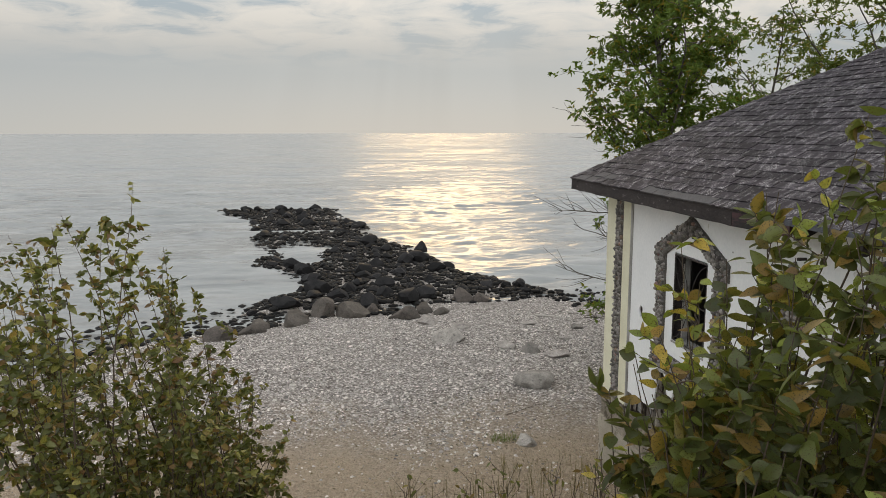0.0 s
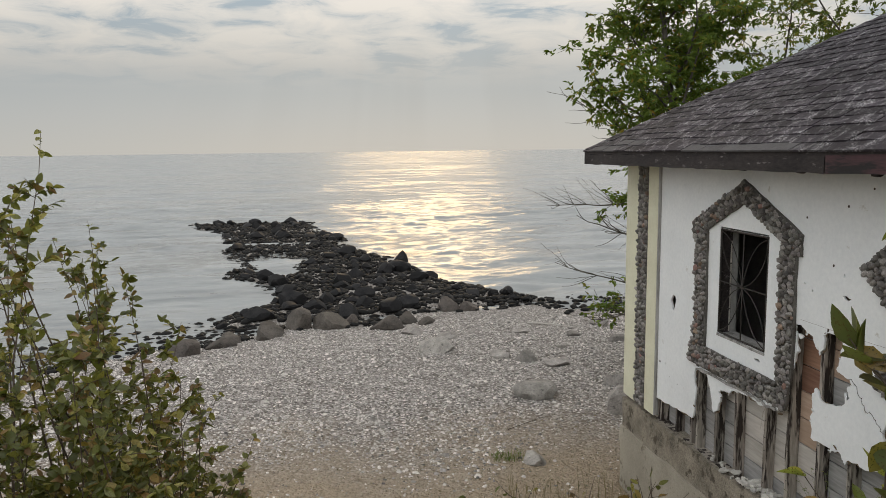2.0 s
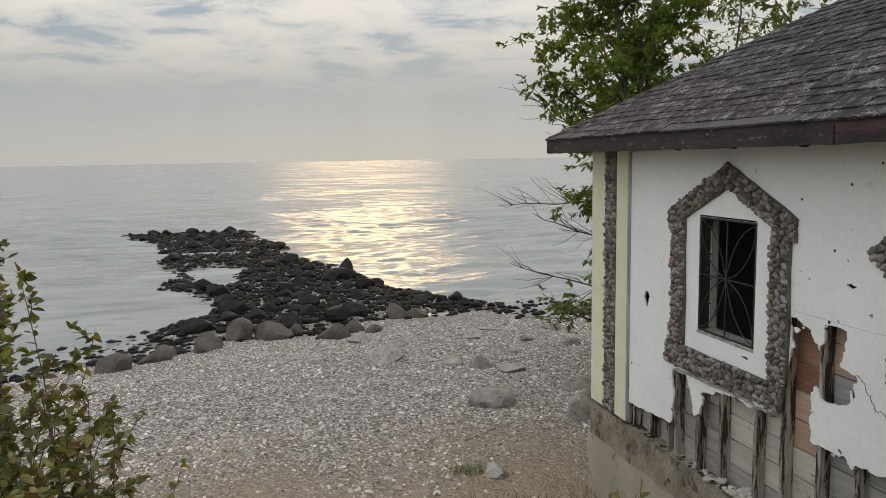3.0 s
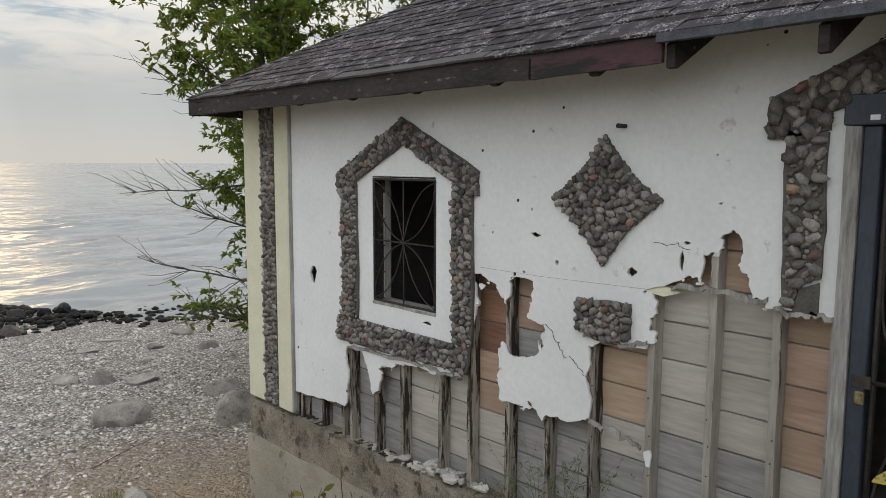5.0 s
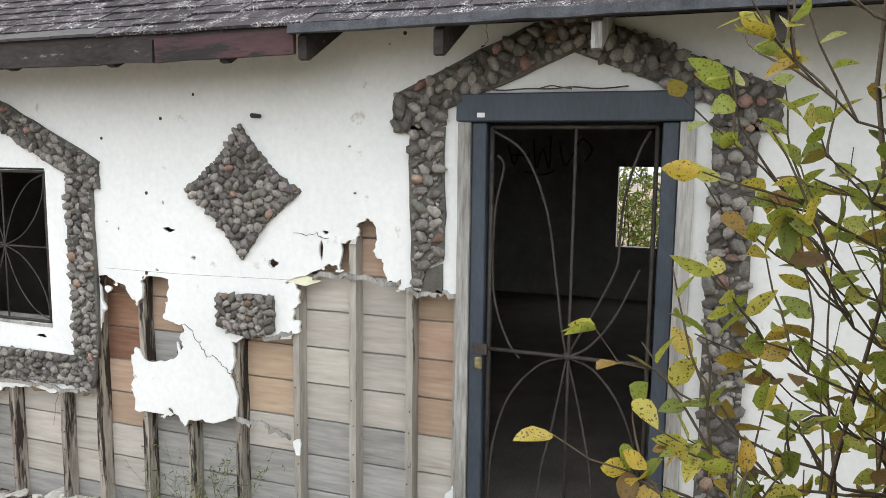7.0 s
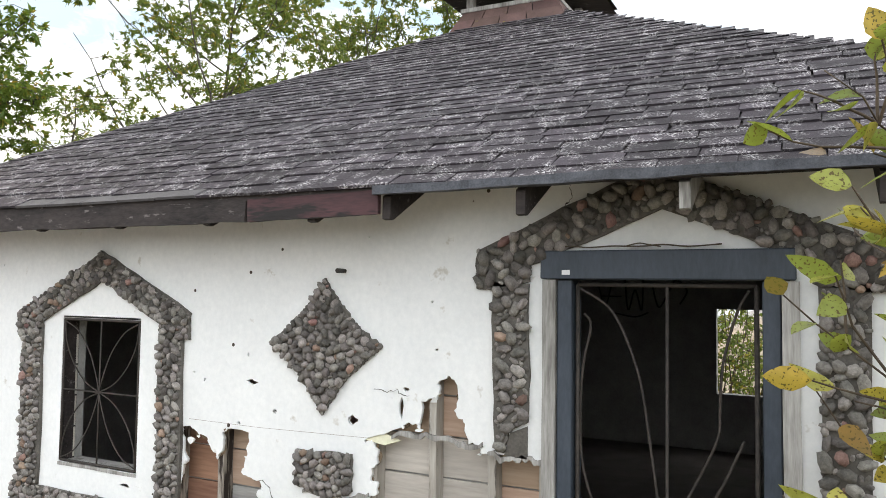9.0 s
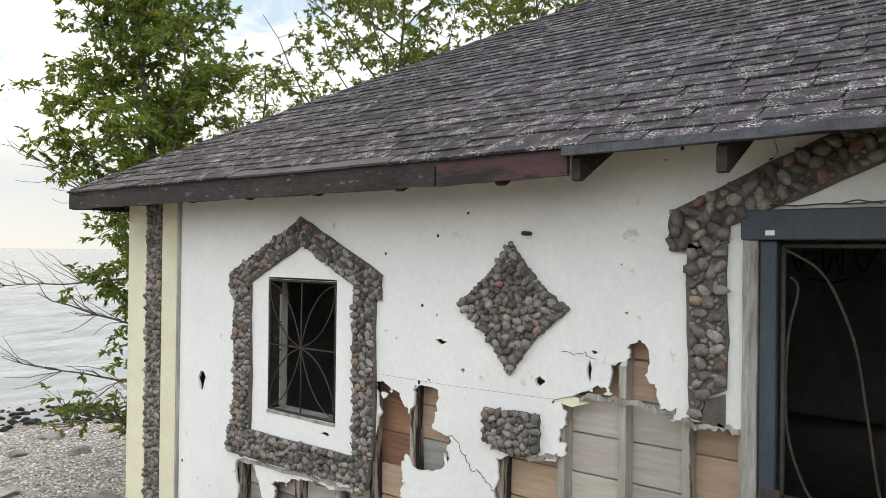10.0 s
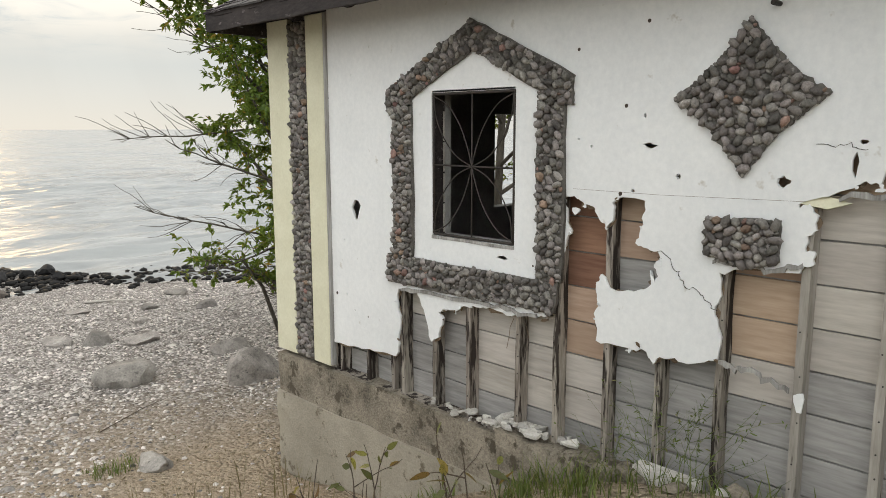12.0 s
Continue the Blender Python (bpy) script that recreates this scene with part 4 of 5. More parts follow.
for y0, y1, z0, z1 in ((7.872, 7.898, 1.03, 2.05), (8.667, 8.69, 1.03, 2.05)):
    win_part("window_frame", box_bm(0.0225, 0.134, y0, y1, z0, z1, bevel=0.003), M_DARKWOOD)
win_part("window_sill", rough_box("w", -0.004, 0.134, 7.90, 8.663, 1.02, 1.042, 0.1, 0.003, 3), M_GREYWOOD)
win_part("window_head", box_bm(0.0, 0.134, 7.9, 8.663, 2.034, 2.052, bevel=0.003), M_DARKWOOD)
grille = empty("window_grille", (0.0, 8.28, 1.04))
tagged(grille, "black iron window grille with crossing petal scrolls", "window grille")
wy, wz, hy, hz = 8.2825, 1.54, 0.368, 0.485
for name, a, b in (("side_bar", (0.008, wy - hy, wz - hz), (0.008, wy - hy, wz + hz)), ("side_bar", (0.008, wy + hy, wz - hz), (0.008, wy + hy, wz + hz)), ("top_bar", (0.008, wy - hy, wz + hz), (0.008, wy + hy, wz + hz)), ("bottom_bar", (0.008, wy - hy, wz - hz), (0.008, wy + hy, wz - hz)), ("cross_bar", (0.008, wy - hy, wz), (0.008, wy + hy, wz)), ("centre_bar", (0.008, wy, wz - hz), (0.008, wy, wz + hz))):
    rod(name, [a, b], 0.009 if "side" in name or "top" in name or "bottom" in name else 0.006, M_IRON, grille)
for sy in (-1, 1):
    for sz in (-1, 1):
        for bow in (((0.98, 0.97), (0.62, 0.84), (0.3, 0.56), (0.1, 0.24), (0.0, 0.0)), ((0.98, 0.95), (0.92, 0.66), (0.70, 0.36), (0.38, 0.13), (0.0, 0.0))):
            rod("petal", smooth_line([(0.006, wy + sy * hy * u, wz + sz * hz * v) for u, v in bow]), 0.0045, M_IRON, grille)
for name, y, z, lab in (("pipe_stub", 6.308, 2.363, "short rusty pipe stub in the plaster"),):
    bm = bmesh.new()
    bmesh.ops.create_cone(bm, cap_ends=True, segments=10, radius1=0.014, radius2=0.012, depth=0.08, matrix=Matrix.Translation((-0.035, y, z)) @ Matrix.Rotation(radians(90), 4, "Y"))
    tagged(part(name, bm, M_IRON, smooth=False), lab, "pipe")

# black scrawl on the far inside wall, beside the east window
scrawl = empty("wall_scrawl", (DEEP - 0.165, 6.2, 2.2))
tagged(scrawl, "illegible black spray-paint scrawl on the dark inside wall", "graffiti")
for k, pts in enumerate((((6.95, 2.35), (6.85, 2.05), (6.75, 2.4)), ((6.9, 2.2), (6.6, 2.2)), ((6.55, 2.45), (6.5, 2.0), (6.4, 2.3), (6.3, 2.0), (6.28, 2.5)), ((6.15, 2.4), (6.05, 2.05), (5.9, 2.3), (5.8, 2.45), (5.65, 2.3), (5.75, 2.1)), ((6.7, 1.95), (6.4, 1.9), (6.2, 1.97)))):
    rod("stroke", smooth_line([(DEEP - 0.163, y, z) for y, z in pts]), 0.012, M_BLACKPAINT, scrawl)

# ---- vegetation helpers ----
def tube_mesh(name, lines, seg=5):
    """Tapered round limbs: each line is a list of (point, radius)."""
    V, F = [], []
    for line in lines:
        base = len(V)
        for i, (p, r) in enumerate(line):
            d = (line[min(i + 1, len(line) - 1)][0] - line[max(i - 1, 0)][0])
            d = d.normalized() if d.length > 1e-6 else Vector((0, 0, 1))
            s = d.orthogonal().normalized()
            t = d.cross(s)
            for k in range(seg):
                a = 6.2832 * k / seg
                V.append(tuple(p + (s * math.cos(a) + t * math.sin(a)) * r))
        for i in range(len(line) - 1):
            for k in range(seg):
                a, b = base + i * seg + k, base + i * seg + (k + 1) % seg
                F.append((a, b, b + seg, a + seg))
    return raw(name, V, F)


def leaf_mesh(name, P, D, L, W, rng, droop=0.3, rich=False):
    """Leaves at points P pointing along D, of length L and width W; rich: a pointed oval with a fold and a curl."""
    P, D = np.asarray(P, float), np.asarray(D, float)
    n = len(P)
    D = D + rng.normal(0, 0.45, (n, 3))
    D[:, 2] -= droop
    D /= np.linalg.norm(D, axis=1, keepdims=True)
    U = rng.normal(0, 1, (n, 3)) + np.array([0, 0, 1.2])
    S = np.cross(D, U)
    S /= np.linalg.norm(S, axis=1, keepdims=True) + 1e-9
    N = np.cross(S, D)
    L = L * rng.uniform(0.6, 1.2, (n, 1))
    W = W * rng.uniform(0.75, 1.2, (n, 1))
    if rich:
        cup, curl = rng.uniform(0.1, 0.35, (n, 1)), rng.uniform(-0.12, 0.3, (n, 1))
        shape = [(0, 0), (0.3, 0), (0.62, 0), (1, 0), (0.10, 0.5), (0.32, 0.95), (0.6, 0.82), (0.84, 0.42), (0.10, -0.5), (0.32, -0.95), (0.6, -0.82), (0.84, -0.42)]
        verts = []
        for u, v in shape:
            verts.append(P + D * L * u + S * W * 0.5 * v + N * (abs(v) * W * cup * 0.7 - curl * L * u * u))
        V = np.stack(verts, 1).reshape(-1, 3)
        b = np.arange(n)[:, None] * 12
        F = np.concatenate([b + np.array(q) for q in ((0, 4, 5, 1), (1, 5, 6, 2), (2, 6, 7, 3), (1, 9, 8, 0), (2, 10, 9, 1), (3, 11, 10, 2))])
        return raw(name, V, F)
    V = np.stack([P, P + D * L * 0.45 + S * W * 0.5 + N * W * 0.12, P + D * L - N * L * 0.08, P + D * L * 0.45 - S * W * 0.5 + N * W * 0.12], 1).reshape(-1, 3)
    b = np.arange(n)[:, None] * 4
    return raw(name, V, b + np.array([0, 1, 2, 3]))


def wander(start, d, length, n, wob, rnd, up=0.0):
    """A wandering line of n steps."""
    p, d, out = Vector(start), Vector(d).normalized(), [Vector(start)]
    for _ in range(n):
        d = (d + Vector((rnd.gauss(0, wob), rnd.gauss(0, wob), rnd.gauss(0, wob) + up))).normalized()
        p = p + d * (length / n)
        out.append(p.copy())
    return out


def taper(pts, r0, r1):
    n = len(pts) - 1
    return [(p, r0 + (r1 - r0) * i / n) for i, p in enumerate(pts)]


def make_tree(label, base, height, lean, spread, leafmat, seed, limbs=16, first=0.22, per_twig=11, leaf=(0.085, 0.032), dead=(), twigs=9, rise=(0.35, 0.9)):
    rnd, rng = random.Random(seed), np.random.default_rng(seed)
    bx, by = base
    bz = gz(bx, by) - 0.1
    tree = empty("tree", (bx, by, bz))
    tagged(tree, label, "tree")
    trunk = wander((0, 0, 0), (lean[0], lean[1], 1), height, 12, 0.05, rnd, 0.06)
    lines = [taper(trunk, 0.011 * height, 0.010)]
    P, D = [], []
    for k in range(limbs):
        t = first + (0.98 - first) * (k + rnd.random() * 0.6) / limbs
        i = min(int(t * 12), 11)
        at = trunk[i].lerp(trunk[i + 1], t * 12 - i)
        ang = k * 2.4 + rnd.uniform(-0.4, 0.4)
        ln = spread * (0.36 + 0.68 * math.sin(3.1416 * min(1.0, 0.12 + t * 0.88))) * rnd.uniform(0.75, 1.2)
        limb = wander(at, (math.cos(ang), math.sin(ang), rnd.uniform(*rise)), ln, 8, 0.13, rnd, 0.02)
        lines.append(taper(limb, 0.0045 * height * (1 - t) + 0.010, 0.005))
        for m in range(twigs):
            j = rnd.uniform(1.5, 8)
            q = limb[int(j)].lerp(limb[min(int(j) + 1, 8)], j - int(j))
            a2 = rnd.uniform(0, 6.283)
            tw = wander(q, (math.cos(a2), math.sin(a2), rnd.uniform(-0.2, 0.7)), rnd.uniform(0.35, 0.9) * (0.5 + spread * 0.22), 5, 0.22, rnd, -0.01)
            lines.append(taper(tw, 0.007, 0.003))
            for s in range(1, 6):
                side = wander(tw[s], (rnd.gauss(0, 1), rnd.gauss(0, 1), rnd.gauss(0.1, 0.5)), rnd.uniform(0.15, 0.34), 2, 0.2, rnd, -0.05)
                for e in range(per_twig):
                    f = rnd.random() ** 0.7 * 2
                    a = side[int(min(f, 1.99))].lerp(side[int(min(f, 1.99)) + 1], f - int(min(f, 1.99)))
                    P.append(a)
                    D.append((side[2] - side[0]).normalized() + Vector((rnd.gauss(0, 0.6), rnd.gauss(0, 0.6), rnd.gauss(0, 0.4))))
    for (z, ang, ln, rise) in dead:
        i = min(int(z / height * 12), 11)
        limb = wander(trunk[i], (math.cos(ang), math.sin(ang), rise), ln, 9, 0.1, rnd, 0.0)
        lines.append(taper(limb, 0.022, 0.005))
        for m in range(16):
            j = rnd.uniform(3, 9)
            q = limb[int(min(j, 8.99))]
            a2 = ang + rnd.uniform(-1.0, 1.0)
            tw = wander(q, (math.cos(a2), math.sin(a2), rnd.uniform(-0.3, 0.9)), rnd.uniform(0.3, 0.9), 5, 0.16, rnd)
            lines.append(taper(tw, 0.007, 0.003))
    part_mesh("trunk", tube_mesh("trunk", lines), M_BARK, tree, smooth=True)
    part_mesh("crown", leaf_mesh("crown", P, D, leaf[0], leaf[1], rng), leafmat, tree)
    return tree


def make_bush(label, base, stems, seed, leafmat=None, leaf=(0.09, 0.05), twig_leaves=7, twigs=9, name="bush", category="bush", bare_top=0.12, thin=1.0, stemmat=None, bound=None, stem_leaves=6, arches=()):
    """stems: number, spread of feet, outward lean, height range."""
    rnd, rng = random.Random(seed), np.random.default_rng(seed)
    bx, by = base
    bz = gz(bx, by) - 0.05
    bush = empty(name, (bx, by, bz))
    tagged(bush, label, category)
    P, D = [], []
    count, feet, out, lo, hi = stems
    for k in range(count):
        a = rnd.uniform(0, 6.283)
        r = feet * math.sqrt(rnd.random())
        foot = Vector((r * math.cos(a), r * math.sin(a), 0))
        foot.z = gz(bx + foot.x, by + foot.y) - bz - 0.04
        for again in range(40):
            h = rnd.uniform(lo, hi)
            lean = out * rnd.uniform(0.2, 1)
            st = wander(foot, (math.cos(a) * lean, math.sin(a) * lean, 1), h, 12, 0.07, rnd, 0.02)
            if bound is None or bound(bx + st[12].x, by + st[12].y, bz + st[12].z):
                break
        else:
            continue
        lines = [taper(st, thin * (0.005 + 0.0035 * h), 0.0022 * thin)]
        for e in range(int(h * stem_leaves)):
            f = rnd.uniform(2.5, 12)
            i = int(min(f, 11.99))
            P.append(st[i].lerp(st[i + 1], f - i))
            D.append(Vector((rnd.gauss(0, 1), rnd.gauss(0, 1), rnd.gauss(0.2, 0.5))))
        for m in range(int(twigs * h / hi)):
            f = min(1.0 + rnd.random() * (10.6 - bare_top * 10), 11.9)
            i = int(f)
            a2 = a + rnd.gauss(0, 1.2)
            tw = wander(st[i].lerp(st[i + 1], f - i), (math.cos(a2), math.sin(a2), rnd.uniform(0.3, 1.1)), rnd.uniform(0.25, 0.6) * (1.15 - f / 14), 5, 0.12, rnd, 0.02)
            if bound and not bound(bx + tw[5].x, by + tw[5].y, bz + tw[5].z):
                continue
            lines.append(taper(tw, 0.0042 * thin, 0.0018 * thin))
            for e in range(twig_leaves):
                g = rnd.uniform(0.6, 5)
                j = int(min(g, 4.99))
                P.append(tw[j].lerp(tw[j + 1], g - j))
                D.append((tw[5] - tw[0]).normalized() * 0.6 + Vector((rnd.gauss(0, 0.8), rnd.gauss(0, 0.8), rnd.gauss(0, 0.5))))
        part_mesh("stem", tube_mesh("stem", lines), stemmat or M_TWIG, bush, smooth=True)
    # long side branches that arch out over the path
    for k, (start, tip, n) in enumerate(arches):
        a, b = Vector(start) - bush.location, Vector(tip) - bush.location
        mid = a.lerp(b, 0.5) - Vector((0, 0, 0.10))
        pts = [a * (1 - t) ** 2 + mid * 2 * t * (1 - t) + b * t * t + Vector((rnd.gauss(0, 0.006), rnd.gauss(0, 0.006), rnd.gauss(0, 0.006))) for t in [i / 12 for i in range(13)]]
        lines = [taper(pts, 0.0042, 0.0014)]
        for m in range(n):
            i = rnd.randrange(3, 11)
            tw = wander(pts[i], (b - a).normalized() * 0.6 + Vector((rnd.gauss(0, 0.4), rnd.gauss(0, 0.4), rnd.uniform(0.0, 0.9))), rnd.uniform(0.12, 0.28), 5, 0.12, rnd, 0.02)
            lines.append(taper(tw, 0.003, 0.0015))
            for e in range(3):
                P.append(tw[rnd.randrange(2, 6)].copy())
                D.append((tw[5] - tw[0]).normalized() + Vector((rnd.gauss(0, 0.8), rnd.gauss(0, 0.8), rnd.gauss(0, 0.4))))
        for e in range(5):
            P.append(pts[rnd.randrange(9, 13)].copy())
            D.append((b - a).normalized() + Vector((rnd.gauss(0, 0.8), rnd.gauss(0, 0.8), rnd.gauss(0, 0.4))))
        part_mesh("branch", tube_mesh("branch", lines), M_TWIG, bush, smooth=True)
    part_mesh("foliage", leaf_mesh("foliage", P, D, leaf[0], leaf[1], rng, 0.25, rich=True), leafmat or M_BUSHLEAF, bush, smooth=True)
    return bush


# ---- trees and bushes ----
# side branches of the path shrub: foot, tip, number of twigs
PATH_ARCHES = (
    ((-2.0, 3.45, 1.38), (-2.50, 4.13, 1.71), 4), ((-2.0, 3.5, 1.48), (-2.37, 4.09, 1.86), 4),
    ((-2.0, 3.4, 1.5), (-2.28, 3.98, 1.66), 7), ((-2.0, 3.4, 1.25), (-2.25, 3.93, 1.50), 8),
    ((-1.95, 3.4, 1.6), (-2.2, 3.88, 1.90), 8), ((-1.9, 3.4, 1.7), (-2.1, 3.92, 2.10), 7),
    ((-1.9, 3.4, 1.9), (-2.15, 3.97, 2.26), 6), ((-1.9, 3.4, 2.1), (-2.2, 3.86, 2.40), 7),
    ((-1.95, 3.4, 2.3), (-2.2, 3.90, 2.62), 6), ((-2.0, 3.4, 1.8), (-2.25, 3.78, 2.05), 8),
    ((-1.9, 3.4, 1.1), (-2.15, 3.80, 1.34), 7), ((-1.9, 3.4, 2.0), (-2.1, 3.76, 2.22), 8),
    ((-1.8, 3.4, 1.5), (-1.95, 3.84, 1.75), 7), ((-1.8, 3.4, 1.2), (-1.9, 3.86, 1.45), 7),
)
make_tree("leafy green ash tree with bare lower twigs beside the hut", (3.1, 14.9), 10.5, (-0.01, 0.0), 2.15, M_TREELEAF, 11, limbs=54, first=0.05, per_twig=14, twigs=15, leaf=(0.125, 0.05), rise=(0.5, 1.4), dead=((3.6, 2.7, 2.9, 0.18), (2.6, 3.0, 2.5, 0.1), (1.9, 3.3, 2.0, -0.1), (4.6, 2.4, 2.4, 0.3), (1.3, 3.6, 1.6, 0.15), (3.1, 3.3, 2.4, 0.2)))
make_tree("slender green tree with open crown behind the hut", (6.9, 14.2), 9.5, (-0.10, 0.04), 4.0, M_PALELEAF, 23, limbs=22, first=0.22, per_twig=16, twigs=15, leaf=(0.12, 0.048))
make_tree("yellowing green tree with thin crown behind the hut", (9.4, 12.6), 10.0, (0.02, 0.0), 3.4, M_PALELEAF, 31, limbs=22, first=0.22, per_twig=16, twigs=15, leaf=(0.12, 0.048))
make_tree("thin yellowing tree between the ash and the hut", (5.6, 17.0), 8.0, (0.0, 0.0), 2.6, M_PALELEAF, 39, limbs=14, first=0.25, per_twig=6, twigs=9, leaf=(0.12, 0.045))
make_tree("slender green tree behind the hut", (12.2, 10.9), 10.5, (0.0, 0.0), 3.0, M_PALELEAF, 37, limbs=20, first=0.22, per_twig=16, twigs=15, leaf=(0.12, 0.048))
make_tree("green tree seen through the rear window", (11.6, 4.6), 6.0, (0.0, 0.0), 2.6, M_PALELEAF, 43, limbs=18, first=0.08, per_twig=8, leaf=(0.12, 0.05))
make_bush("green leafy shrub behind the hut's rear window", (10.2, 5.6), (44, 1.1, 0.4, 1.6, 2.9), 45, M_PALELEAF, twig_leaves=10, twigs=12)
make_bush("green shrub outside the lake side window", (4.6, 12.2), (14, 0.7, 0.4, 2.2, 3.6), 46, M_PALELEAF, twig_leaves=4, twigs=6)
make_bush("tall poplar shrub with spotted yellowing leaves beside the path", (-1.95, 3.3), (46, 0.36, 0.22, 1.7, 3.3), 57, M_SPOTLEAF, twig_leaves=7, twigs=13, leaf=(0.070, 0.042), arches=PATH_ARCHES, thin=0.65, bare_top=-0.05, stem_leaves=10, bound=lambda x, y, z: x > -2.8 and y < 3.58 and z < 3.45 - 0.4 * abs(x + 1.8))
# denser part of the path shrub, its leaves coloured for the backlit side
make_bush("dense green poplar shrub at the top of the path, leaves coloured as in shade", (-2.2, 3.1), (100, 0.42, 0.24, 1.7, 3.4), 61, M_SHADELEAF, twig_leaves=10, twigs=15, leaf=(0.085, 0.05), thin=0.7, bare_top=0.0, stem_leaves=14, bound=lambda x, y, z: x > -2.78 and y < 3.48 and z < 2.5 + 1.3 * (x + 2.78))
make_bush("dense olive green poplar shrub on the slope above the beach", (-5.4, 7.0), (128, 0.85, 0.45, 0.9, 3.9), 68, twig_leaves=13, twigs=19, leaf=(0.072, 0.043), thin=0.75, bare_top=-0.05, stem_leaves=16, bound=lambda x, y, z: x < -4.15 and z < 2.95 - 1.55 * max(0.0, x + 5.5) - 0.45 * max(0.0, -5.7 - x))
for k, (x, y, n, h) in enumerate(((-1.55, 7.75, 3, 0.85), (-1.30, 7.05, 4, 0.9), (-1.05, 8.3, 3, 0.75), (-2.3, 8.6, 4, 0.7), (-1.85, 9.1, 4, 0.65), (-3.0, 9.3, 3, 0.6))):
    make_bush("thin poplar sprouts with few leaves in the sand", (x, y), (n, 0.12, 0.18, h * 0.7, h), 80 + k, twig_leaves=2, twigs=3, leaf=(0.09, 0.04), name="sapling", category="sapling")


def grass_patch(name, label, spots, seed, mat, h=(0.1, 0.28), bend=0.5):
    rng = np.random.default_rng(seed)
    V, F = [], []
    for (x0, x1, y0, y1, n) in spots:
        for _ in range(n):
            x, y = rng.uniform(x0, x1), rng.uniform(y0, y1)
            z = gz(x, y) - 0.01
            hh, a = rng.uniform(*h), rng.uniform(0, 6.283)
            w = rng.uniform(0.002, 0.0045)
            dx, dy = math.cos(a) * hh * bend * rng.uniform(0.1, 1), math.sin(a) * hh * bend * rng.uniform(0.1, 1)
            sx, sy = -math.sin(a) * w, math.cos(a) * w
            b = len(V)
            V += [(x - sx, y - sy, z), (x + sx, y + sy, z), (x + dx * 0.4 + sx, y + dy * 0.4 + sy, z + hh * 0.6), (x + dx * 0.4 - sx, y + dy * 0.4 - sy, z + hh * 0.6), (x + dx, y + dy, z + hh)]
            F += [(b, b + 1, b + 2, b + 3), (b + 3, b + 2, b + 4)]
    ob = part_mesh(name, raw(name, V, F), mat)
    return tagged(ob, label, "grass", kind="stuff")


grass_patch("grass", "green grass along the broken foundation", ((-1.1, -0.1, 5.0, 7.2, 620), (-0.5, -0.1, 7.0, 7.7, 300), (-2.0, -0.9, 6.0, 7.3, 400)), 5, M_GRASS, (0.05, 0.22), 0.9)

grass_patch("grass", "small green tuft of weeds on the sand", ((-1.45, -1.0, 11.55, 11.9, 160), (-0.4, 0.0, 8.2, 8.6, 90)), 6, M_GRASS, (0.04, 0.14), 0.9)
M_STRAW = leaf_material("dry_stalk", [(0.0, (0.10, 0.075, 0.045)), (1.0, (0.26, 0.21, 0.12))], through=0.2)
grass_patch("dry_stalks", "sparse dry brown weed stalks on the sand", ((-3.2, -0.6, 8.0, 9.9, 230), (-1.6, -0.4, 9.5, 10.6, 70)), 7, M_STRAW, (0.15, 0.5), 0.4)
for k, (x, y) in enumerate(((-0.12, 6.75), (-0.14, 6.55), (-0.1, 7.0))):
    make_bush("spindly green weed against the broken wall", (x, y), (5, 0.06, 0.35, 0.35, 0.7), 120 + k, M_GRASS, twig_leaves=5, twigs=6, leaf=(0.035, 0.008), name="weed", category="weed", thin=0.3, stemmat=M_GRASS)


# ---- rocks ----
def boulder_mesh(seed, sub=3, flat=0.62):
    bm = bmesh.new()
    bmesh.ops.create_icosphere(bm, subdivisions=sub, radius=0.5)
    off = Vector((seed * 7.3, seed * 1.7, 0))
    cuts = [Vector((random.Random(seed * 9 + i).gauss(0, 1), random.Random(seed * 9 + i + 100).gauss(0, 1), random.Random(seed * 9 + i + 200).gauss(0.3, 0.6))).normalized() for i in range(9)]
    for v in bm.verts:
        for c in cuts:
            d = v.co.dot(c) - 0.30
            if d > 0:
                v.co -= c * d * 0.94
        v.co += noise.noise_vector(v.co * 2.2 + off) * 0.055 + noise.noise_vector(v.co * 6 + off) * 0.035
        v.co.z *= flat
    me = bpy.data.meshes.new("boulder")
    bm.to_mesh(me)
    bm.free()
    me.polygons.foreach_set("use_smooth", [True] * len(me.polygons))
    me.set_sharp_from_angle(angle=radians(24))
    return me


RUBBLE = [boulder_mesh(k + 70) for k in range(3)]
for me in RUBBLE:
    me.materials.append(M_CONCRETE)
ROCKS_DRY = [boulder_mesh(k + 1) for k in range(6)]
ROCKS_WET = [boulder_mesh(k + 20, 2, 0.6) for k in range(7)]
for me in ROCKS_DRY:
    me.materials.append(M_ROCK)
for me in ROCKS_WET:
    me.materials.append(M_ROCKDARK)


def rock(me, x, y, w, h, rz, label, group, sink=0.36, grow=1.0):
    ob = new("boulder", me)
    hz = h / 0.6
    ob.matrix_basis = Matrix.Translation((x, y, max(gz(x, y), SEA - 0.12) + h * (0.5 - sink))) @ Matrix.Rotation(rz, 4, "Z") @ Matrix.Diagonal((w * grow, w * 0.8 * grow, hz * grow, 1))
    return tagged(ob, label, "boulder", group)


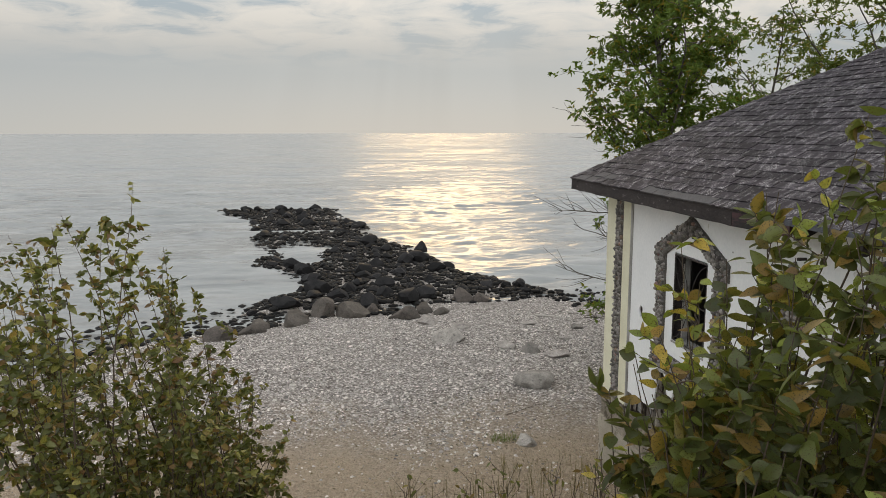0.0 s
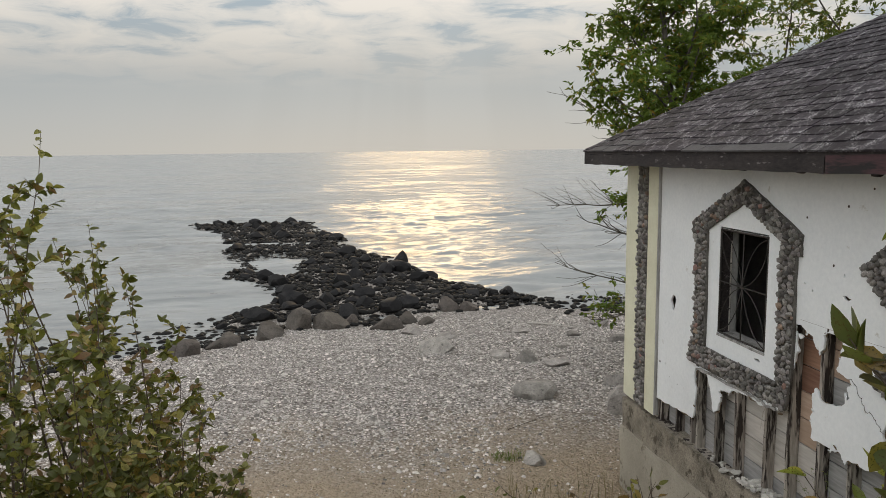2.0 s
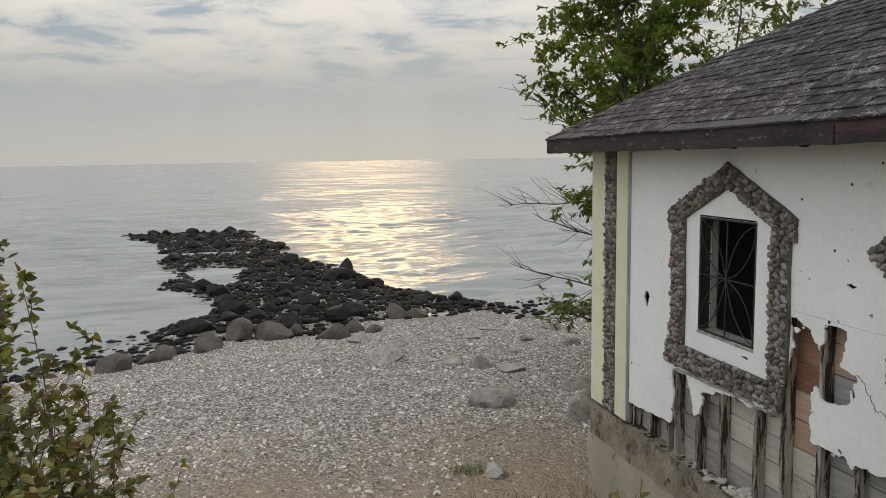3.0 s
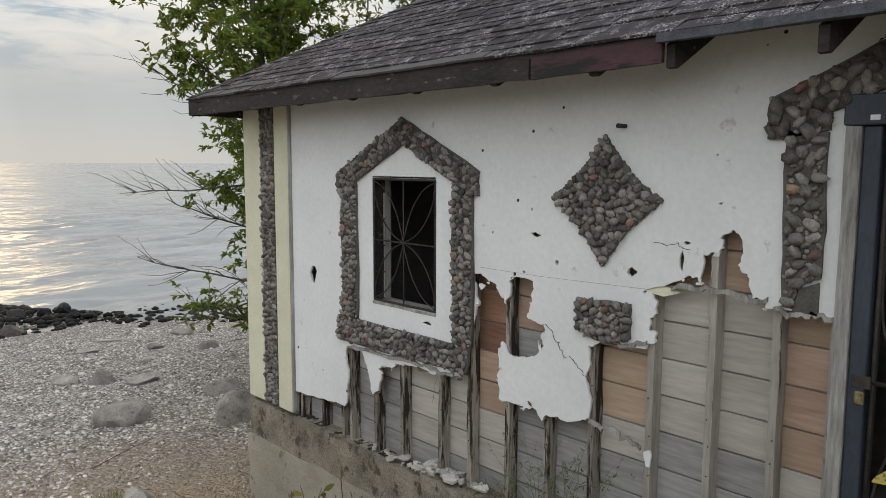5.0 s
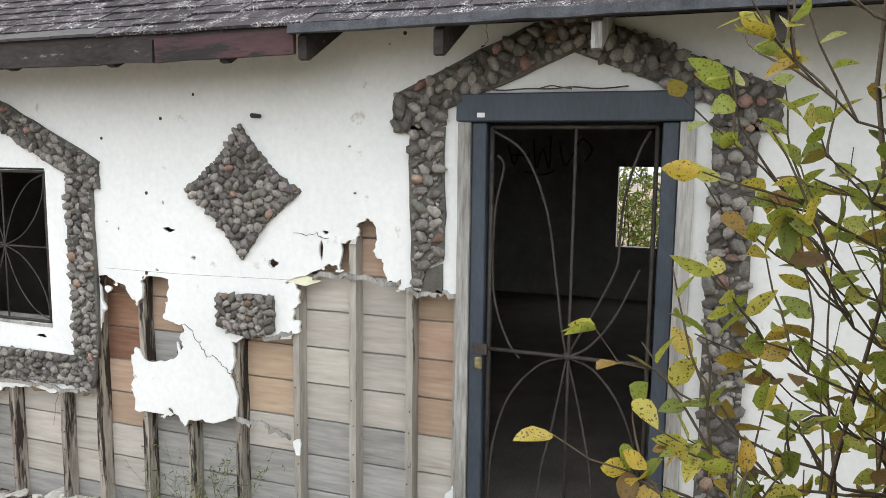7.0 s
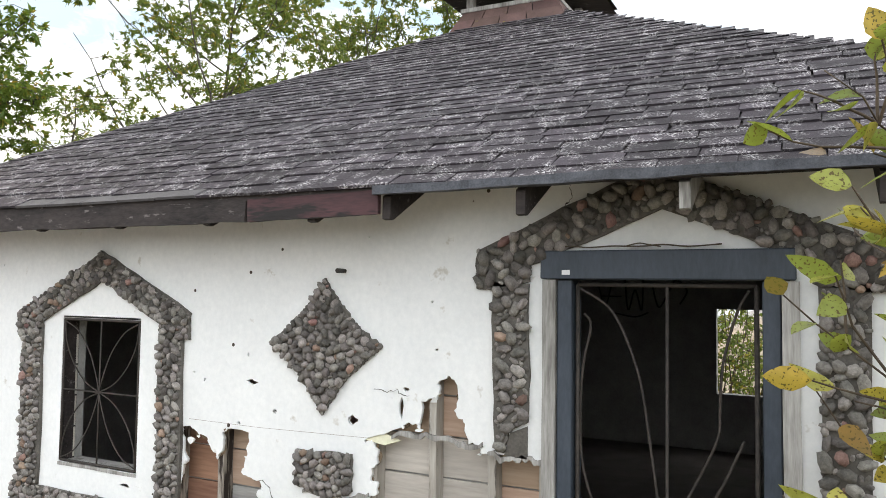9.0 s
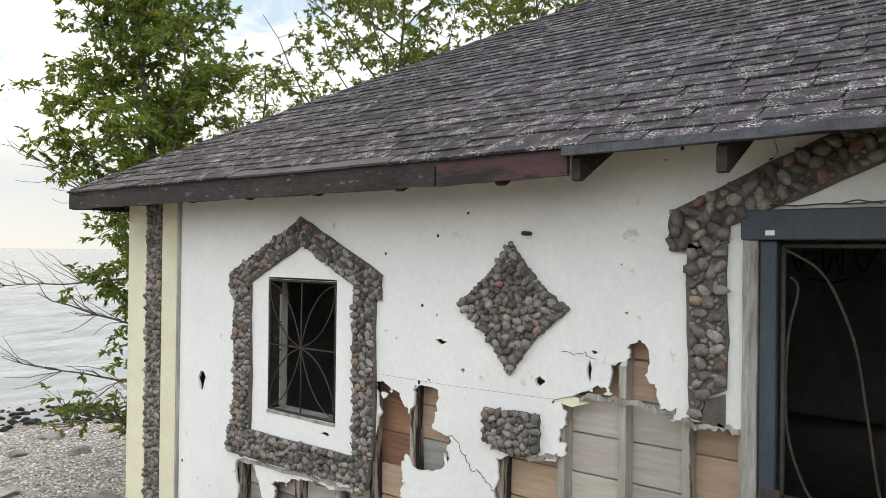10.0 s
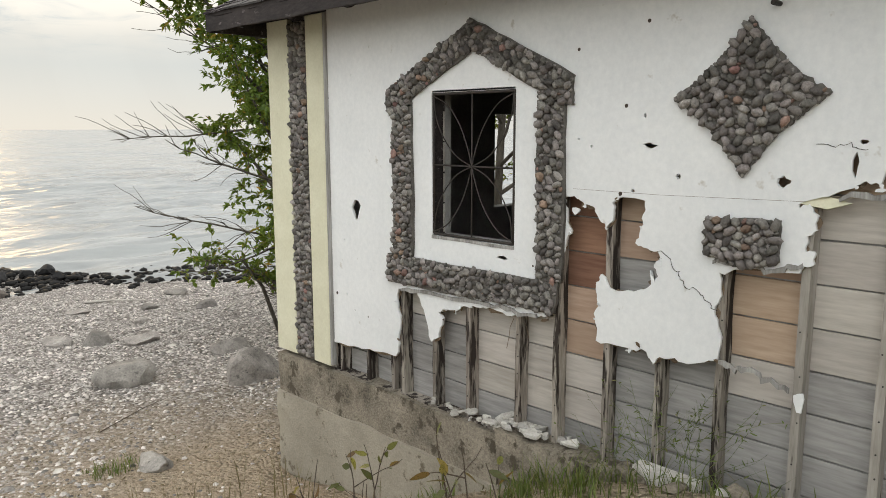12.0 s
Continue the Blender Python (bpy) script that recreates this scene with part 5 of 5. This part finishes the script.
DRY = ((0.0, 14.75, 0.86, 0.48), (0.74, 17.65, 0.58, 0.3), (1.24, 16.9, 0.5, 0.22), (-0.93, 19.3, 0.9, 0.42), (-1.18, 21.9, 0.8, 0.26), (-1.76, 22.9, 0.9, 0.5), (-1.11, 23.7, 0.75, 0.36), (-3.42, 23.8, 1.05, 0.6), (-4.2, 23.9, 0.85, 0.72), (-4.98, 22.75, 1.0, 0.5), (-2.72, 24.3, 0.45, 0.36), (0.42, 25.5, 0.95, 0.6), (0.99, 25.2, 0.55, 0.38), (-6.97, 21.3, 0.95, 0.46), (-6.0, 22.5, 0.7, 0.36), (-6.18, 21.9, 0.75, 0.3), (-0.93, 11.5, 0.4, 0.17), (1.2, 13.5, 0.8, 0.55), (2.75, 20.2, 0.4, 0.18), (3.45, 19.0, 0.5, 0.2), (1.9, 18.6, 0.35, 0.14), (-0.4, 20.8, 0.6, 0.16), (1.9, 15.2, 0.6, 0.2), (0.3, 18.2, 0.7, 0.2), (3.9, 21.6, 0.6, 0.22), (-0.6, 23.2, 0.6, 0.24), (1.6, 21.0, 0.45, 0.14))
ROCKS_MID = [boulder_mesh(k + 50) for k in range(5)]
for me in ROCKS_MID:
    me.materials.append(M_ROCKMID)
for k, (x, y, w, h) in enumerate(DRY):
    if y > 22.2 or x < -5:
        rock(ROCKS_MID[k % 5], x, y, w, h, k * 1.3, "brown-grey boulder at the top of the stone shore", "beach boulders", 0.3, 1.2)
    else:
        rock(ROCKS_DRY[k % 6], x, y, w, h, k * 1.3, "rounded grey boulder half sunk in the pebble beach", "beach boulders", 0.36, 1.25)
rock(ROCKS_WET[0], -5.83, 25.5, 0.55, 0.5, 0.3, "dark wet boulder at the water's edge", "shore boulders")
rock(ROCKS_WET[2], 0.2, 36.2, 0.75, 0.85, 0.3, "dark wet boulder standing above the stone spit", "shore boulders", 0.15)

rnd = random.Random(77)
placed = []
tries = 0
while len(placed) < 290 and tries < 40000:
    tries += 1
    y = 24.3 + 33.5 * rnd.random() ** 1.25
    x = rnd.uniform(-13, 8)
    if spit(x, y) < 0.5 or any((x - a) ** 2 + (y - b) ** 2 < (0.5 * c + 0.35) ** 2 for a, b, c, _ in DRY) or (-1.2 > x > -6.0 and y < 24.8):
        continue
    w = 0.32 + 0.85 * rnd.random() ** 2.2
    if any((x - a) ** 2 + (y - b) ** 2 < (0.33 * (w + c)) ** 2 for a, b, c in placed):
        continue
    placed.append((x, y, w))
    rock(ROCKS_WET[rnd.randrange(7)], x, y, w, w * rnd.uniform(0.42, 0.62), rnd.uniform(0, 6.28), "dark wet rounded boulder of the stone spit", "boulders of the stone spit", 0.2)


def stones_stuff(name, label, P, S, mat, seed, sub=1):
    """Many small rounded stones as one mesh."""
    rng = np.random.default_rng(seed)
    bm = bmesh.new()
    if sub:
        bmesh.ops.create_icosphere(bm, subdivisions=sub, radius=0.5)
    else:
        bmesh.ops.create_cone(bm, cap_ends=False, segments=5, radius1=0.5, radius2=0.28, depth=0.5)
        bmesh.ops.holes_fill(bm, edges=bm.edges[:])
        bmesh.ops.delete(bm, geom=[f for f in bm.faces if f.normal.z < -0.9], context="FACES_ONLY")
    T = np.array([v.co[:] for v in bm.verts])
    F0 = [[v.index for v in f.verts] for f in bm.faces]
    bm.free()
    n, m = len(P), len(T)
    a = rng.uniform(0, 6.283, n)
    sc = S[:, None] * np.stack([rng.uniform(0.85, 1.3, n), rng.uniform(0.7, 1.0, n), rng.uniform(0.4, 0.7, n)], 1)
    V = T[None] * sc[:, None] * (1 + rng.uniform(-0.13, 0.13, (n, m, 1)))
    c, s = np.cos(a)[:, None], np.sin(a)[:, None]
    V = np.stack([V[..., 0] * c - V[..., 1] * s, V[..., 0] * s + V[..., 1] * c, V[..., 2]], -1) + P[:, None]
    faces = []
    for i in range(n):
        o = i * m
        faces += [[o + j for j in f] for f in F0]
    ob = part_mesh(name, raw(name, V.reshape(-1, 3), faces), mat, smooth=True)
    return tagged(ob, label, "stones", kind="stuff")


rng = np.random.default_rng(12)
X, Y = rng.uniform(-14, 16, 60000), rng.uniform(19, 58, 60000)
keep = (spit(X, Y) > 0.3) & (rng.random(60000) < 0.5)
Z0 = ground_z(X, Y)
band = (np.abs(Z0 - SEA + 0.035) < 0.085) & (rng.random(60000) < 0.35) & (Y < 30)
keep = keep | band
X, Y = X[keep][:9000], Y[keep][:9000]
S = 0.10 + 0.26 * rng.random(len(X)) ** 1.8
P = np.stack([X, Y, np.maximum(ground_z(X, Y), SEA - 0.06) + S * 0.12], 1)
stones_stuff("shore_cobbles", "dark wet cobbles along the shore and spit", P, S, M_ROCKISLE, 3)

X, Y = rng.uniform(-10, 9, 130000), 8.8 + 17.2 * rng.random(130000) ** 1.25
dens = np.clip((Y + 3.0 * value_noise(X * 0.5, Y * 0.5, 21) - 11.3) / 2.4, 0.06, 1) * np.clip((26 - Y) / 4, 0.25, 1)
keep = (rng.random(130000) < dens * 0.9) & ~((X > -0.05) & (Y < 10.8))
X, Y = X[keep][:82000], Y[keep][:82000]
S = np.exp(rng.normal(math.log(0.031), 0.46, len(X))).clip(0.014, 0.15)
P = np.stack([X, Y, ground_z(X, Y) + S * 0.08], 1)
stones_stuff("gravel", "pale grey pebbles covering the beach", P, S, M_GRAVELSTONE, 4, 0)


def stick(label, pts, r, mat, name="driftwood"):
    ob = part_mesh(name, tube_mesh(name, [taper([Vector((x, y, gz(x, y) + z)) for x, y, z in pts], r, r * 0.4)]), mat, smooth=True)
    return tagged(ob, label, "driftwood")


stick("bleached driftwood stick lying on the pebbles", ((2.1, 22.2, 0.03), (2.5, 21.7, 0.05), (3.0, 21.0, 0.03)), 0.035, M_DRIFT)
stick("thin driftwood stick on the pebbles", ((3.4, 18.2, 0.02), (4.0, 18.9, 0.03), (4.4, 19.3, 0.02)), 0.025, M_DRIFT)
stick("dark dead branch rising from the beach beside the hut", ((3.0, 15.6, 0.0), (2.6, 15.4, 0.85), (2.1, 15.1, 1.35)), 0.04, M_BARK, "dead_branch")
stick("thin brown twig on the sand", ((-0.9, 13.0, 0.015), (-0.3, 13.3, 0.03), (0.1, 13.5, 0.015)), 0.006, M_TWIG, "twig")

# leaf litter and bits on the sand
rng = np.random.default_rng(41)
X, Y = rng.uniform(-5.5, 0.6, 2600), rng.uniform(7.0, 14.5, 2600)
keep = ~((X > -0.12) & (Y < 10.75)) & (rng.random(2600) < np.clip((15 - Y) / 6, 0.1, 1))
X, Y = X[keep], Y[keep]
P = np.stack([X, Y, ground_z(X, Y) + 0.012], 1)
D = np.stack([rng.normal(0, 1, len(X)), rng.normal(0, 1, len(X)), rng.normal(0.15, 0.15, len(X))], 1)
M_LITTER = leaf_material("dead_leaf", [(0.0, (0.07, 0.05, 0.03)), (0.5, (0.17, 0.12, 0.07)), (0.85, (0.30, 0.25, 0.18)), (1.0, (0.45, 0.42, 0.36))], through=0.1)
ob = part_mesh("leaf_litter", leaf_mesh("leaf_litter", P, D, 0.05, 0.018, rng, 0.0), M_LITTER)
tagged(ob, "dry brown leaf litter scattered on the sand", "leaf litter", kind="stuff")

for k, (x, y, w, h) in enumerate(((-0.12, 6.92, 0.2, 0.09), (-0.16, 6.62, 0.16, 0.07), (-0.13, 6.3, 0.2, 0.08), (-0.15, 6.1, 0.13, 0.06))):
    ob = new("concrete_rubble", RUBBLE[k % 3])
    ob.matrix_basis = Matrix.Translation((x, y, gz(x, y) + h * 0.32)) @ Matrix.Rotation(k * 1.1, 4, "Z") @ Matrix.Diagonal((w * 0.7, w, h / 0.6, 1))
    tagged(ob, "broken pale concrete lump below the wall", "rubble", "concrete rubble")

# ---- pebble work on the wall ----
def pebble_mesh(seed):
    r = random.Random(seed)
    V, F, seg = [(1.0, 0, 0)], [], 7
    for a in (0.5, 1.02, 1.5):
        for k in range(seg):
            t = 6.2832 * (k + 0.5 * (a > 0.9)) / seg
            q = math.sin(a) * (1 + 0.14 * math.sin(2 * t + seed) + r.uniform(-0.15, 0.15))
            V.append((math.cos(a) ** 0.45 * r.uniform(0.72, 1.12), q * math.cos(t), q * math.sin(t)))
    for k in range(seg):
        F.append((0, 1 + k, 1 + (k + 1) % seg))
        for ring_no in (0, 1):
            a, b = 1 + ring_no * seg + k, 1 + ring_no * seg + (k + 1) % seg
            F.append((a, a + seg, b + seg, b))
    me = raw("pebble", [(-x, y, z) for x, y, z in V], F)
    me.polygons.foreach_set("use_smooth", [True] * len(me.polygons))
    return me


PEBBLES = [pebble_mesh(k) for k in range(10)]
for me in PEBBLES:
    me.materials.append(M_PEBBLE)
PEBBLES_RED = [pebble_mesh(k + 30) for k in range(3)]
for me in PEBBLES_RED:
    me.materials.append(M_PEBBLE_RED)


def inside(poly, y, z):
    hit = False
    for (a, b), (c, d) in zip(poly, poly[1:] + poly[:1]):
        if (b > z) != (d > z) and y < (c - a) * (z - b) / (d - b) + a:
            hit = not hit
    return hit


def pebble_work(name, label, polys, size, seed, category, depth=0.038):
    """Slabs of mortar with pebbles pressed in, packed as closely as they go."""
    ys = [p[0] for poly in polys for p in poly]
    zs = [p[1] for poly in polys for p in poly]
    thing = empty(name, (0, sum(ys) / len(ys), min(zs)))
    tagged(thing, label, category)
    shift = -Vector(thing.location)
    rnd = random.Random(seed)
    for poly in polys:
        sheet("mortar", ragged(poly + poly[:1], 0.008, 3, seed)[:-1], [], -0.0125, 0.023, M_MORTAR, thing).location = shift
    pts = []
    for turn in range(26000):
        y, z = rnd.uniform(min(ys), max(ys)), rnd.uniform(min(zs), max(zs))
        s = size * (1.02, 0.92, 0.80, 0.66, 0.52, 0.40)[min(turn // 2600, 5)] * rnd.uniform(0.92, 1.08)
        m = 0.30 * s
        if not any(inside(p, y, z) for p in polys) or not all(any(inside(p, y + m * u, z + m * v) for p in polys) for u, v in ((1, 0), (-1, 0), (0, 1), (0, -1))):
            continue
        if any((y - a) ** 2 + (z - b) ** 2 < (0.425 * (s + c)) ** 2 for a, b, c in pts):
            continue
        pts.append((y, z, s))
    for i, (y, z, s) in enumerate(pts):
        ob = new("pebble", PEBBLES_RED[i % 3] if rnd.random() < 0.05 else PEBBLES[rnd.randrange(10)])
        ob.parent = thing
        ang = rnd.uniform(0, 3.14)
        ob.matrix_basis = Matrix.Translation(Vector((-0.020, y, z)) + shift) @ Matrix.Rotation(ang, 4, "X") @ Matrix.Diagonal((depth * rnd.uniform(0.65, 1.3) * s / size, s * rnd.uniform(0.54, 0.72), s * rnd.uniform(0.38, 0.52), 1))
    return thing


cw = 8.285
left = [(9.12, 2.075), (cw, 2.48), (cw, 2.285), (8.86, 2.0), (8.86, 1.95), (9.065, 1.91), (9.12, 1.91)]
right = [(2 * cw - y, z + 0.02) for y, z in left]
pebble_work("stone_window_surround", "grey pebble surround with pointed top round the window", [left, right, [(8.855, 0.86), (8.86, 1.96), (9.06, 1.96), (9.07, 0.86)], [(7.51, 0.86), (7.51, 1.96), (7.715, 1.96), (7.705, 0.86)], [(7.57, 0.655), (7.53, 0.858), (9.13, 0.858), (9.135, 0.64)]], 0.050, 1, "stone surround")
cd = 4.563
left = [(5.487, 2.465), (cd, 2.86), (cd, 2.65), (5.2, 2.39), (5.2, 2.31), (5.395, 2.275), (5.487, 2.275)]
right = [(2 * cd - y, z) for y, z in left]
pebble_work("stone_door_surround", "brown and grey pebble surround with pointed top round the doorway", [left, right, [(5.375, 1.47), (5.395, 2.30), (5.205, 2.30), (5.205, 1.62), (5.3, 1.58), (5.33, 1.46)], [(3.73, 0.12), (3.73, 2.31), (3.925, 2.31), (3.925, 0.12)]], 0.062, 2, "stone surround", 0.042)
sheet("mortar_patch", [(5.21, 1.44), (5.21, 1.6), (5.30, 1.56), (5.33, 1.45)], [], -0.007, 0.012, M_MORTAR, wall_west)


def bowed(corners, pull, n=6):
    cy, cz = sum(c[0] for c in corners) / 4, sum(c[1] for c in corners) / 4
    out = []
    for (a, b), (c, d) in zip(corners, corners[1:] + corners[:1]):
        for k in range(n):
            t = k / n
            y, z = a + (c - a) * t, b + (d - b) * t
            w = pull * 4 * t * (1 - t)
            out.append((y + (cy - y) * w, z + (cz - z) * w))
    return out


pebble_work("stone_diamond", "diamond panel of grey and reddish pebbles on the wall", [bowed([(6.43, 2.322), (6.046, 1.95), (6.43, 1.55), (6.815, 1.94)], 0.12)], 0.050, 3, "stone panel")
pebble_work("stone_plaque", "small rectangular pebble plaque on the wall", [[(6.606, 1.345), (6.23, 1.355), (6.225, 1.15), (6.33, 1.115), (6.42, 1.10), (6.5, 1.13), (6.61, 1.15)]], 0.050, 4, "stone panel")
pebble_work("stone_corner_strip", "upright strip of pebbles between cream corner boards", [[(10.14, -0.2), (10.14, 2.66), (10.384, 2.66), (10.384, -0.2)]], 0.052, 5, "stone strip")

# ---- boards behind the studs ----
def board_material(name, low, high, stain):
    """Planed boards with a long grain, knots and water stains."""
    return material(name, low, high, scale=2.5, rough=0.82, bump=0.25, fine=40, vary=0.13, hue=0.015, stretch=(1, 0.10, 1), spots=(stain, 0.36, 4.0), specks=11.0)


M_BOARD = board_material("weathered_grey_board", (0.185, 0.178, 0.172), (0.395, 0.383, 0.368), (0.135, 0.12, 0.108))
M_CREAMBOARD = board_material("pale_cream_board", (0.36, 0.328, 0.292), (0.56, 0.522, 0.475), (0.25, 0.205, 0.165))
M_TANBOARD = board_material("sheltered_tan_board", (0.33, 0.225, 0.16), (0.50, 0.375, 0.285), (0.24, 0.145, 0.095))
M_RUSTBOARD = board_material("rust_stained_board", (0.15, 0.075, 0.045), (0.30, 0.175, 0.115), (0.075, 0.04, 0.025))
# the lowest sheltered height of each bay, from its southern stud: tan, then cream below
SHELTER = {5.135: (0.62, 0.2), 5.41: (1.4, 0.55), 5.75: (1.45, 0.62), 6.11: (0.62, 0.4), 6.51: (3, 3), 6.86: (1.0, 1.0), 7.2: (0.42, -0.1), 7.57: (3, 0.0), 7.88: (3, 0.05), 8.33: (3, 0.3), 8.67: (3, 0.4)}


def board_tone(y, z):
    tan, cream = SHELTER.get(y, (3, 3))
    if y == 7.2 and z > 0.75:
        return M_RUSTBOARD
    return M_TANBOARD if z > tan else M_CREAMBOARD if z > cream else M_BOARD



bays = (9.88, 9.80, 9.45, 9.14, 9.02, 8.67, 8.33, 7.88, 7.57, 7.20, 6.86, 6.51, 6.11, 5.75, 5.41, 5.135)
rnd = random.Random(9)
for y1, y0 in zip(bays, bays[1:]):
    for k in range(10):
        z0 = -0.262 + 0.218 * k
        if z0 + 0.1 > 1.0 and 7.85 < (y0 + y1) / 2 < 8.7:
            continue
        ob = part("board", box_bm(0.113 + rnd.uniform(0, 0.004), 0.131, y0 - 0.004, y1 - 0.006, z0 + 0.004, z0 + 0.212, bevel=0.0015), board_tone(y0, z0 + 0.1), wall_west)

# old nails left in the studs
nail = bmesh.new()
bmesh.ops.create_cone(nail, cap_ends=True, segments=6, radius1=0.0045, radius2=0.003, depth=0.008)
bmesh.ops.rotate(nail, verts=nail.verts, matrix=Matrix.Rotation(radians(90), 3, "Y"))
nail_me = bpy.data.meshes.new("nail")
nail.to_mesh(nail_me)
nail.free()
nail_me.materials.append(M_IRON)
for y in bays[1:-1]:
    for k in range(7):
        ob = new("nail", nail_me)
        ob.parent = wall_west
        ob.location = (0.024, y + rnd.uniform(-0.010, 0.010), -0.12 + 0.15 * k + rnd.uniform(-0.04, 0.04))

# fallen plaster on the ledge
rnd = random.Random(15)
M_CHUNK = material("dirty_plaster_chunk", (0.36, 0.34, 0.30), (0.62, 0.60, 0.56), scale=14, rough=0.9, bump=0.5, fine=70, vary=0.25)
for k in range(64):
    y = rnd.choice((rnd.uniform(7.6, 8.7), rnd.gauss(7.95, 0.22), rnd.gauss(7.7, 0.15), rnd.uniform(6.0, 7.1)))
    s = 0.018 + 0.075 * rnd.random() ** 1.8
    loop = ring(0, 0, s, s * rnd.uniform(0.4, 0.8), rnd.choice((5, 6, 7)), 300 + k)
    ob = sheet("plaster_chunk", loop, [], 0, rnd.uniform(0.014, 0.03), M_CHUNK if y > 7.2 else M_CONCRETE, None)
    ob.matrix_basis = Matrix.Translation((rnd.uniform(-0.05, 0.05), y, (-0.205 if y > 7.98 else -0.165) + 0.012 * (k % 3))) @ Matrix.Rotation(rnd.uniform(0, 6.28), 4, "Z") @ Matrix.Rotation(radians(90 + rnd.uniform(-30, 30)), 4, "Y")
    tagged(ob, "broken chunk of white plaster on the ledge", "plaster chunk", "fallen plaster")
for k, (ya, yb) in enumerate(((6.56, 6.94), (6.14, 6.48))):
    ob = part("plaster_block", rough_box("b", -0.075, 0.02, ya, yb, -0.19, -0.10, 0.05, 0.011, 70 + k), M_CHUNK)
    tagged(ob, "lumpy whitish block of old plaster on the ledge", "plaster block", "fallen plaster")
for k, (y, z, h) in enumerate(((6.09, 0.48, 0.10), (7.42, 1.31, 0.05))):
    sheet("hanging_flake", ring(y, z, 0.03, h / 2, 9, 400 + k), [], -0.006, 0.012, M_PLASTER, wall_west)

# ---- shingles on the roof ----
SLOPE = Vector((AX - EX0, 0, AZ - EAVE_Z))
LEN = SLOPE.length
UP = SLOPE.normalized()
NORM = Vector((-UP.z, 0, UP.x))
M_SHINGLE_ISLE = material("asphalt_shingle_far", (0.014, 0.012, 0.0145), (0.050, 0.042, 0.050), scale=7, rough=0.9, bump=0.6, fine=160, vary=0.42, island=True, spots=((0.40, 0.385, 0.39), 0.45, 85.0, 11.0))
EXPO, TAB = 0.116, 0.305


def tab_mesh(name, w, mat):
    h = EXPO + 0.05
    V = [(0, 0, 0.015), (w, 0, 0.015), (w, h, 0.003), (0, h, 0.003), (0, 0, 0.0), (w, 0, 0.0)]
    me = raw(name, V, [(0, 1, 2, 3), (4, 5, 1, 0), (4, 0, 3), (5, 2, 1)])
    me.materials.append(mat)
    return me


TABS = [tab_mesh("shingle", TAB - g, M_SHINGLE) for g in (0.004, 0.008, 0.014)]
TABS_PALE = tab_mesh("shingle", TAB - 0.006, M_SHINGLE_PALE)
rnd = random.Random(31)
V, F, made = [], [], 0
frame_m = Matrix(((0, UP.x, NORM.x, 0), (-1, 0, 0, 0), (0, UP.z, NORM.z, 0), (0, 0, 0, 1)))
row = 0
while row * EXPO < LEN - 0.1:
    s = row * EXPO - 0.02
    t = max(s, 0) / LEN
    lo, hi = EY0 + (AY - EY0) * t, EY1 - (EY1 - AY) * t
    y = hi + TAB * (0.5 * (row % 2) + 0.13 * ((row * 5) % 3))
    while y > lo:
        y_end = y - TAB
        a, b = min(y, hi), max(y_end, lo)
        o = Vector((EX0, 0, EAVE_Z + 0.004)) + UP * (s + (rnd.uniform(-0.012, 0.012) if row else 0.0)) + NORM * rnd.uniform(0, 0.007)
        if a - b > 0.05:
            whole = a == y and b == y_end
            if whole and row < 14 and y < 10.6 and made < 300:
                pale = (row == 0 and (7.0 < y < 8.7)) or (row == 1 and 9.7 < y < 10.3) or (row == 0 and 10.2 < y < 10.6)
                ob = new("shingle", TABS_PALE if pale else TABS[rnd.randrange(3)])
                ob.parent = roof
                ob.matrix_basis = Matrix.Translation((o.x, y, o.z)) @ frame_m @ Matrix.Rotation(rnd.gauss(0, 0.012), 4, "Z") @ Matrix.Rotation(rnd.uniform(0, 0.03), 4, "X")
                made += 1
            else:
                base = len(V)
                h = EXPO + 0.05
                skew = rnd.gauss(0, 0.007)
                for yy, sv, n in ((a, 0, 0.015), (b + 0.006, skew, 0.015), (b + 0.006, h, 0.003), (a, h, 0.003), (a, 0, 0), (b + 0.006, skew, 0)):
                    q = o + UP * sv + NORM * n
                    V.append((q.x, yy, q.z))
                F += [(base, base + 1, base + 2, base + 3), (base + 4, base + 5, base + 1, base), (base + 4, base, base + 3), (base + 5, base + 2, base + 1)]
        y = y_end
    row += 1
ob = part_mesh("upper_shingles", raw("upper_shingles", V, F), M_SHINGLE_ISLE, roof)
tagged(ob, kind="stuff")


def hip_caps(corner, seed):
    a, b = Vector(corner), Vector((AX, AY, AZ))
    d = (b - a)
    n = int(d.length / 0.17)
    u = d.normalized()
    for k in range(n):
        p = a + d * (k / n)
        w1 = Vector((0, 1 if corner[1] < AY else -1, 0)) * 0.13
        w2 = Vector((1, 0, 0)) * 0.13
        w1.z = 0.015
        w2.z = 0.015
        up = Vector((0, 0, 0.03))
        q = p + u * 0.22
        w1p, w2p = w1 * 1.0, w2 * 1.0
        vs = [p + w1p + Vector((0, 0, 0.012)), p + up, p + w2p + Vector((0, 0, 0.012)), q + w1p, q + up * 0.55, q + w2p]
        me = raw("hip_cap", [tuple(v) for v in vs], [(0, 1, 4, 3), (1, 2, 5, 4)])
        part_mesh("hip_cap", me, M_SHINGLE, roof)


hip_caps((EX0, EY1, EAVE_Z), 1)
hip_caps((EX0, EY0, EAVE_Z), 2)
# rolled edge strip where the fascia has gone
plank("edge_strip", (EX0 - 0.012, 5.80, EAVE_Z - 0.012), (EX0 - 0.012, EY0, EAVE_Z + 0.004), 0.05, 0.04, M_EDGE, roof, "bent grey edge strip", 7, amp=0.006)
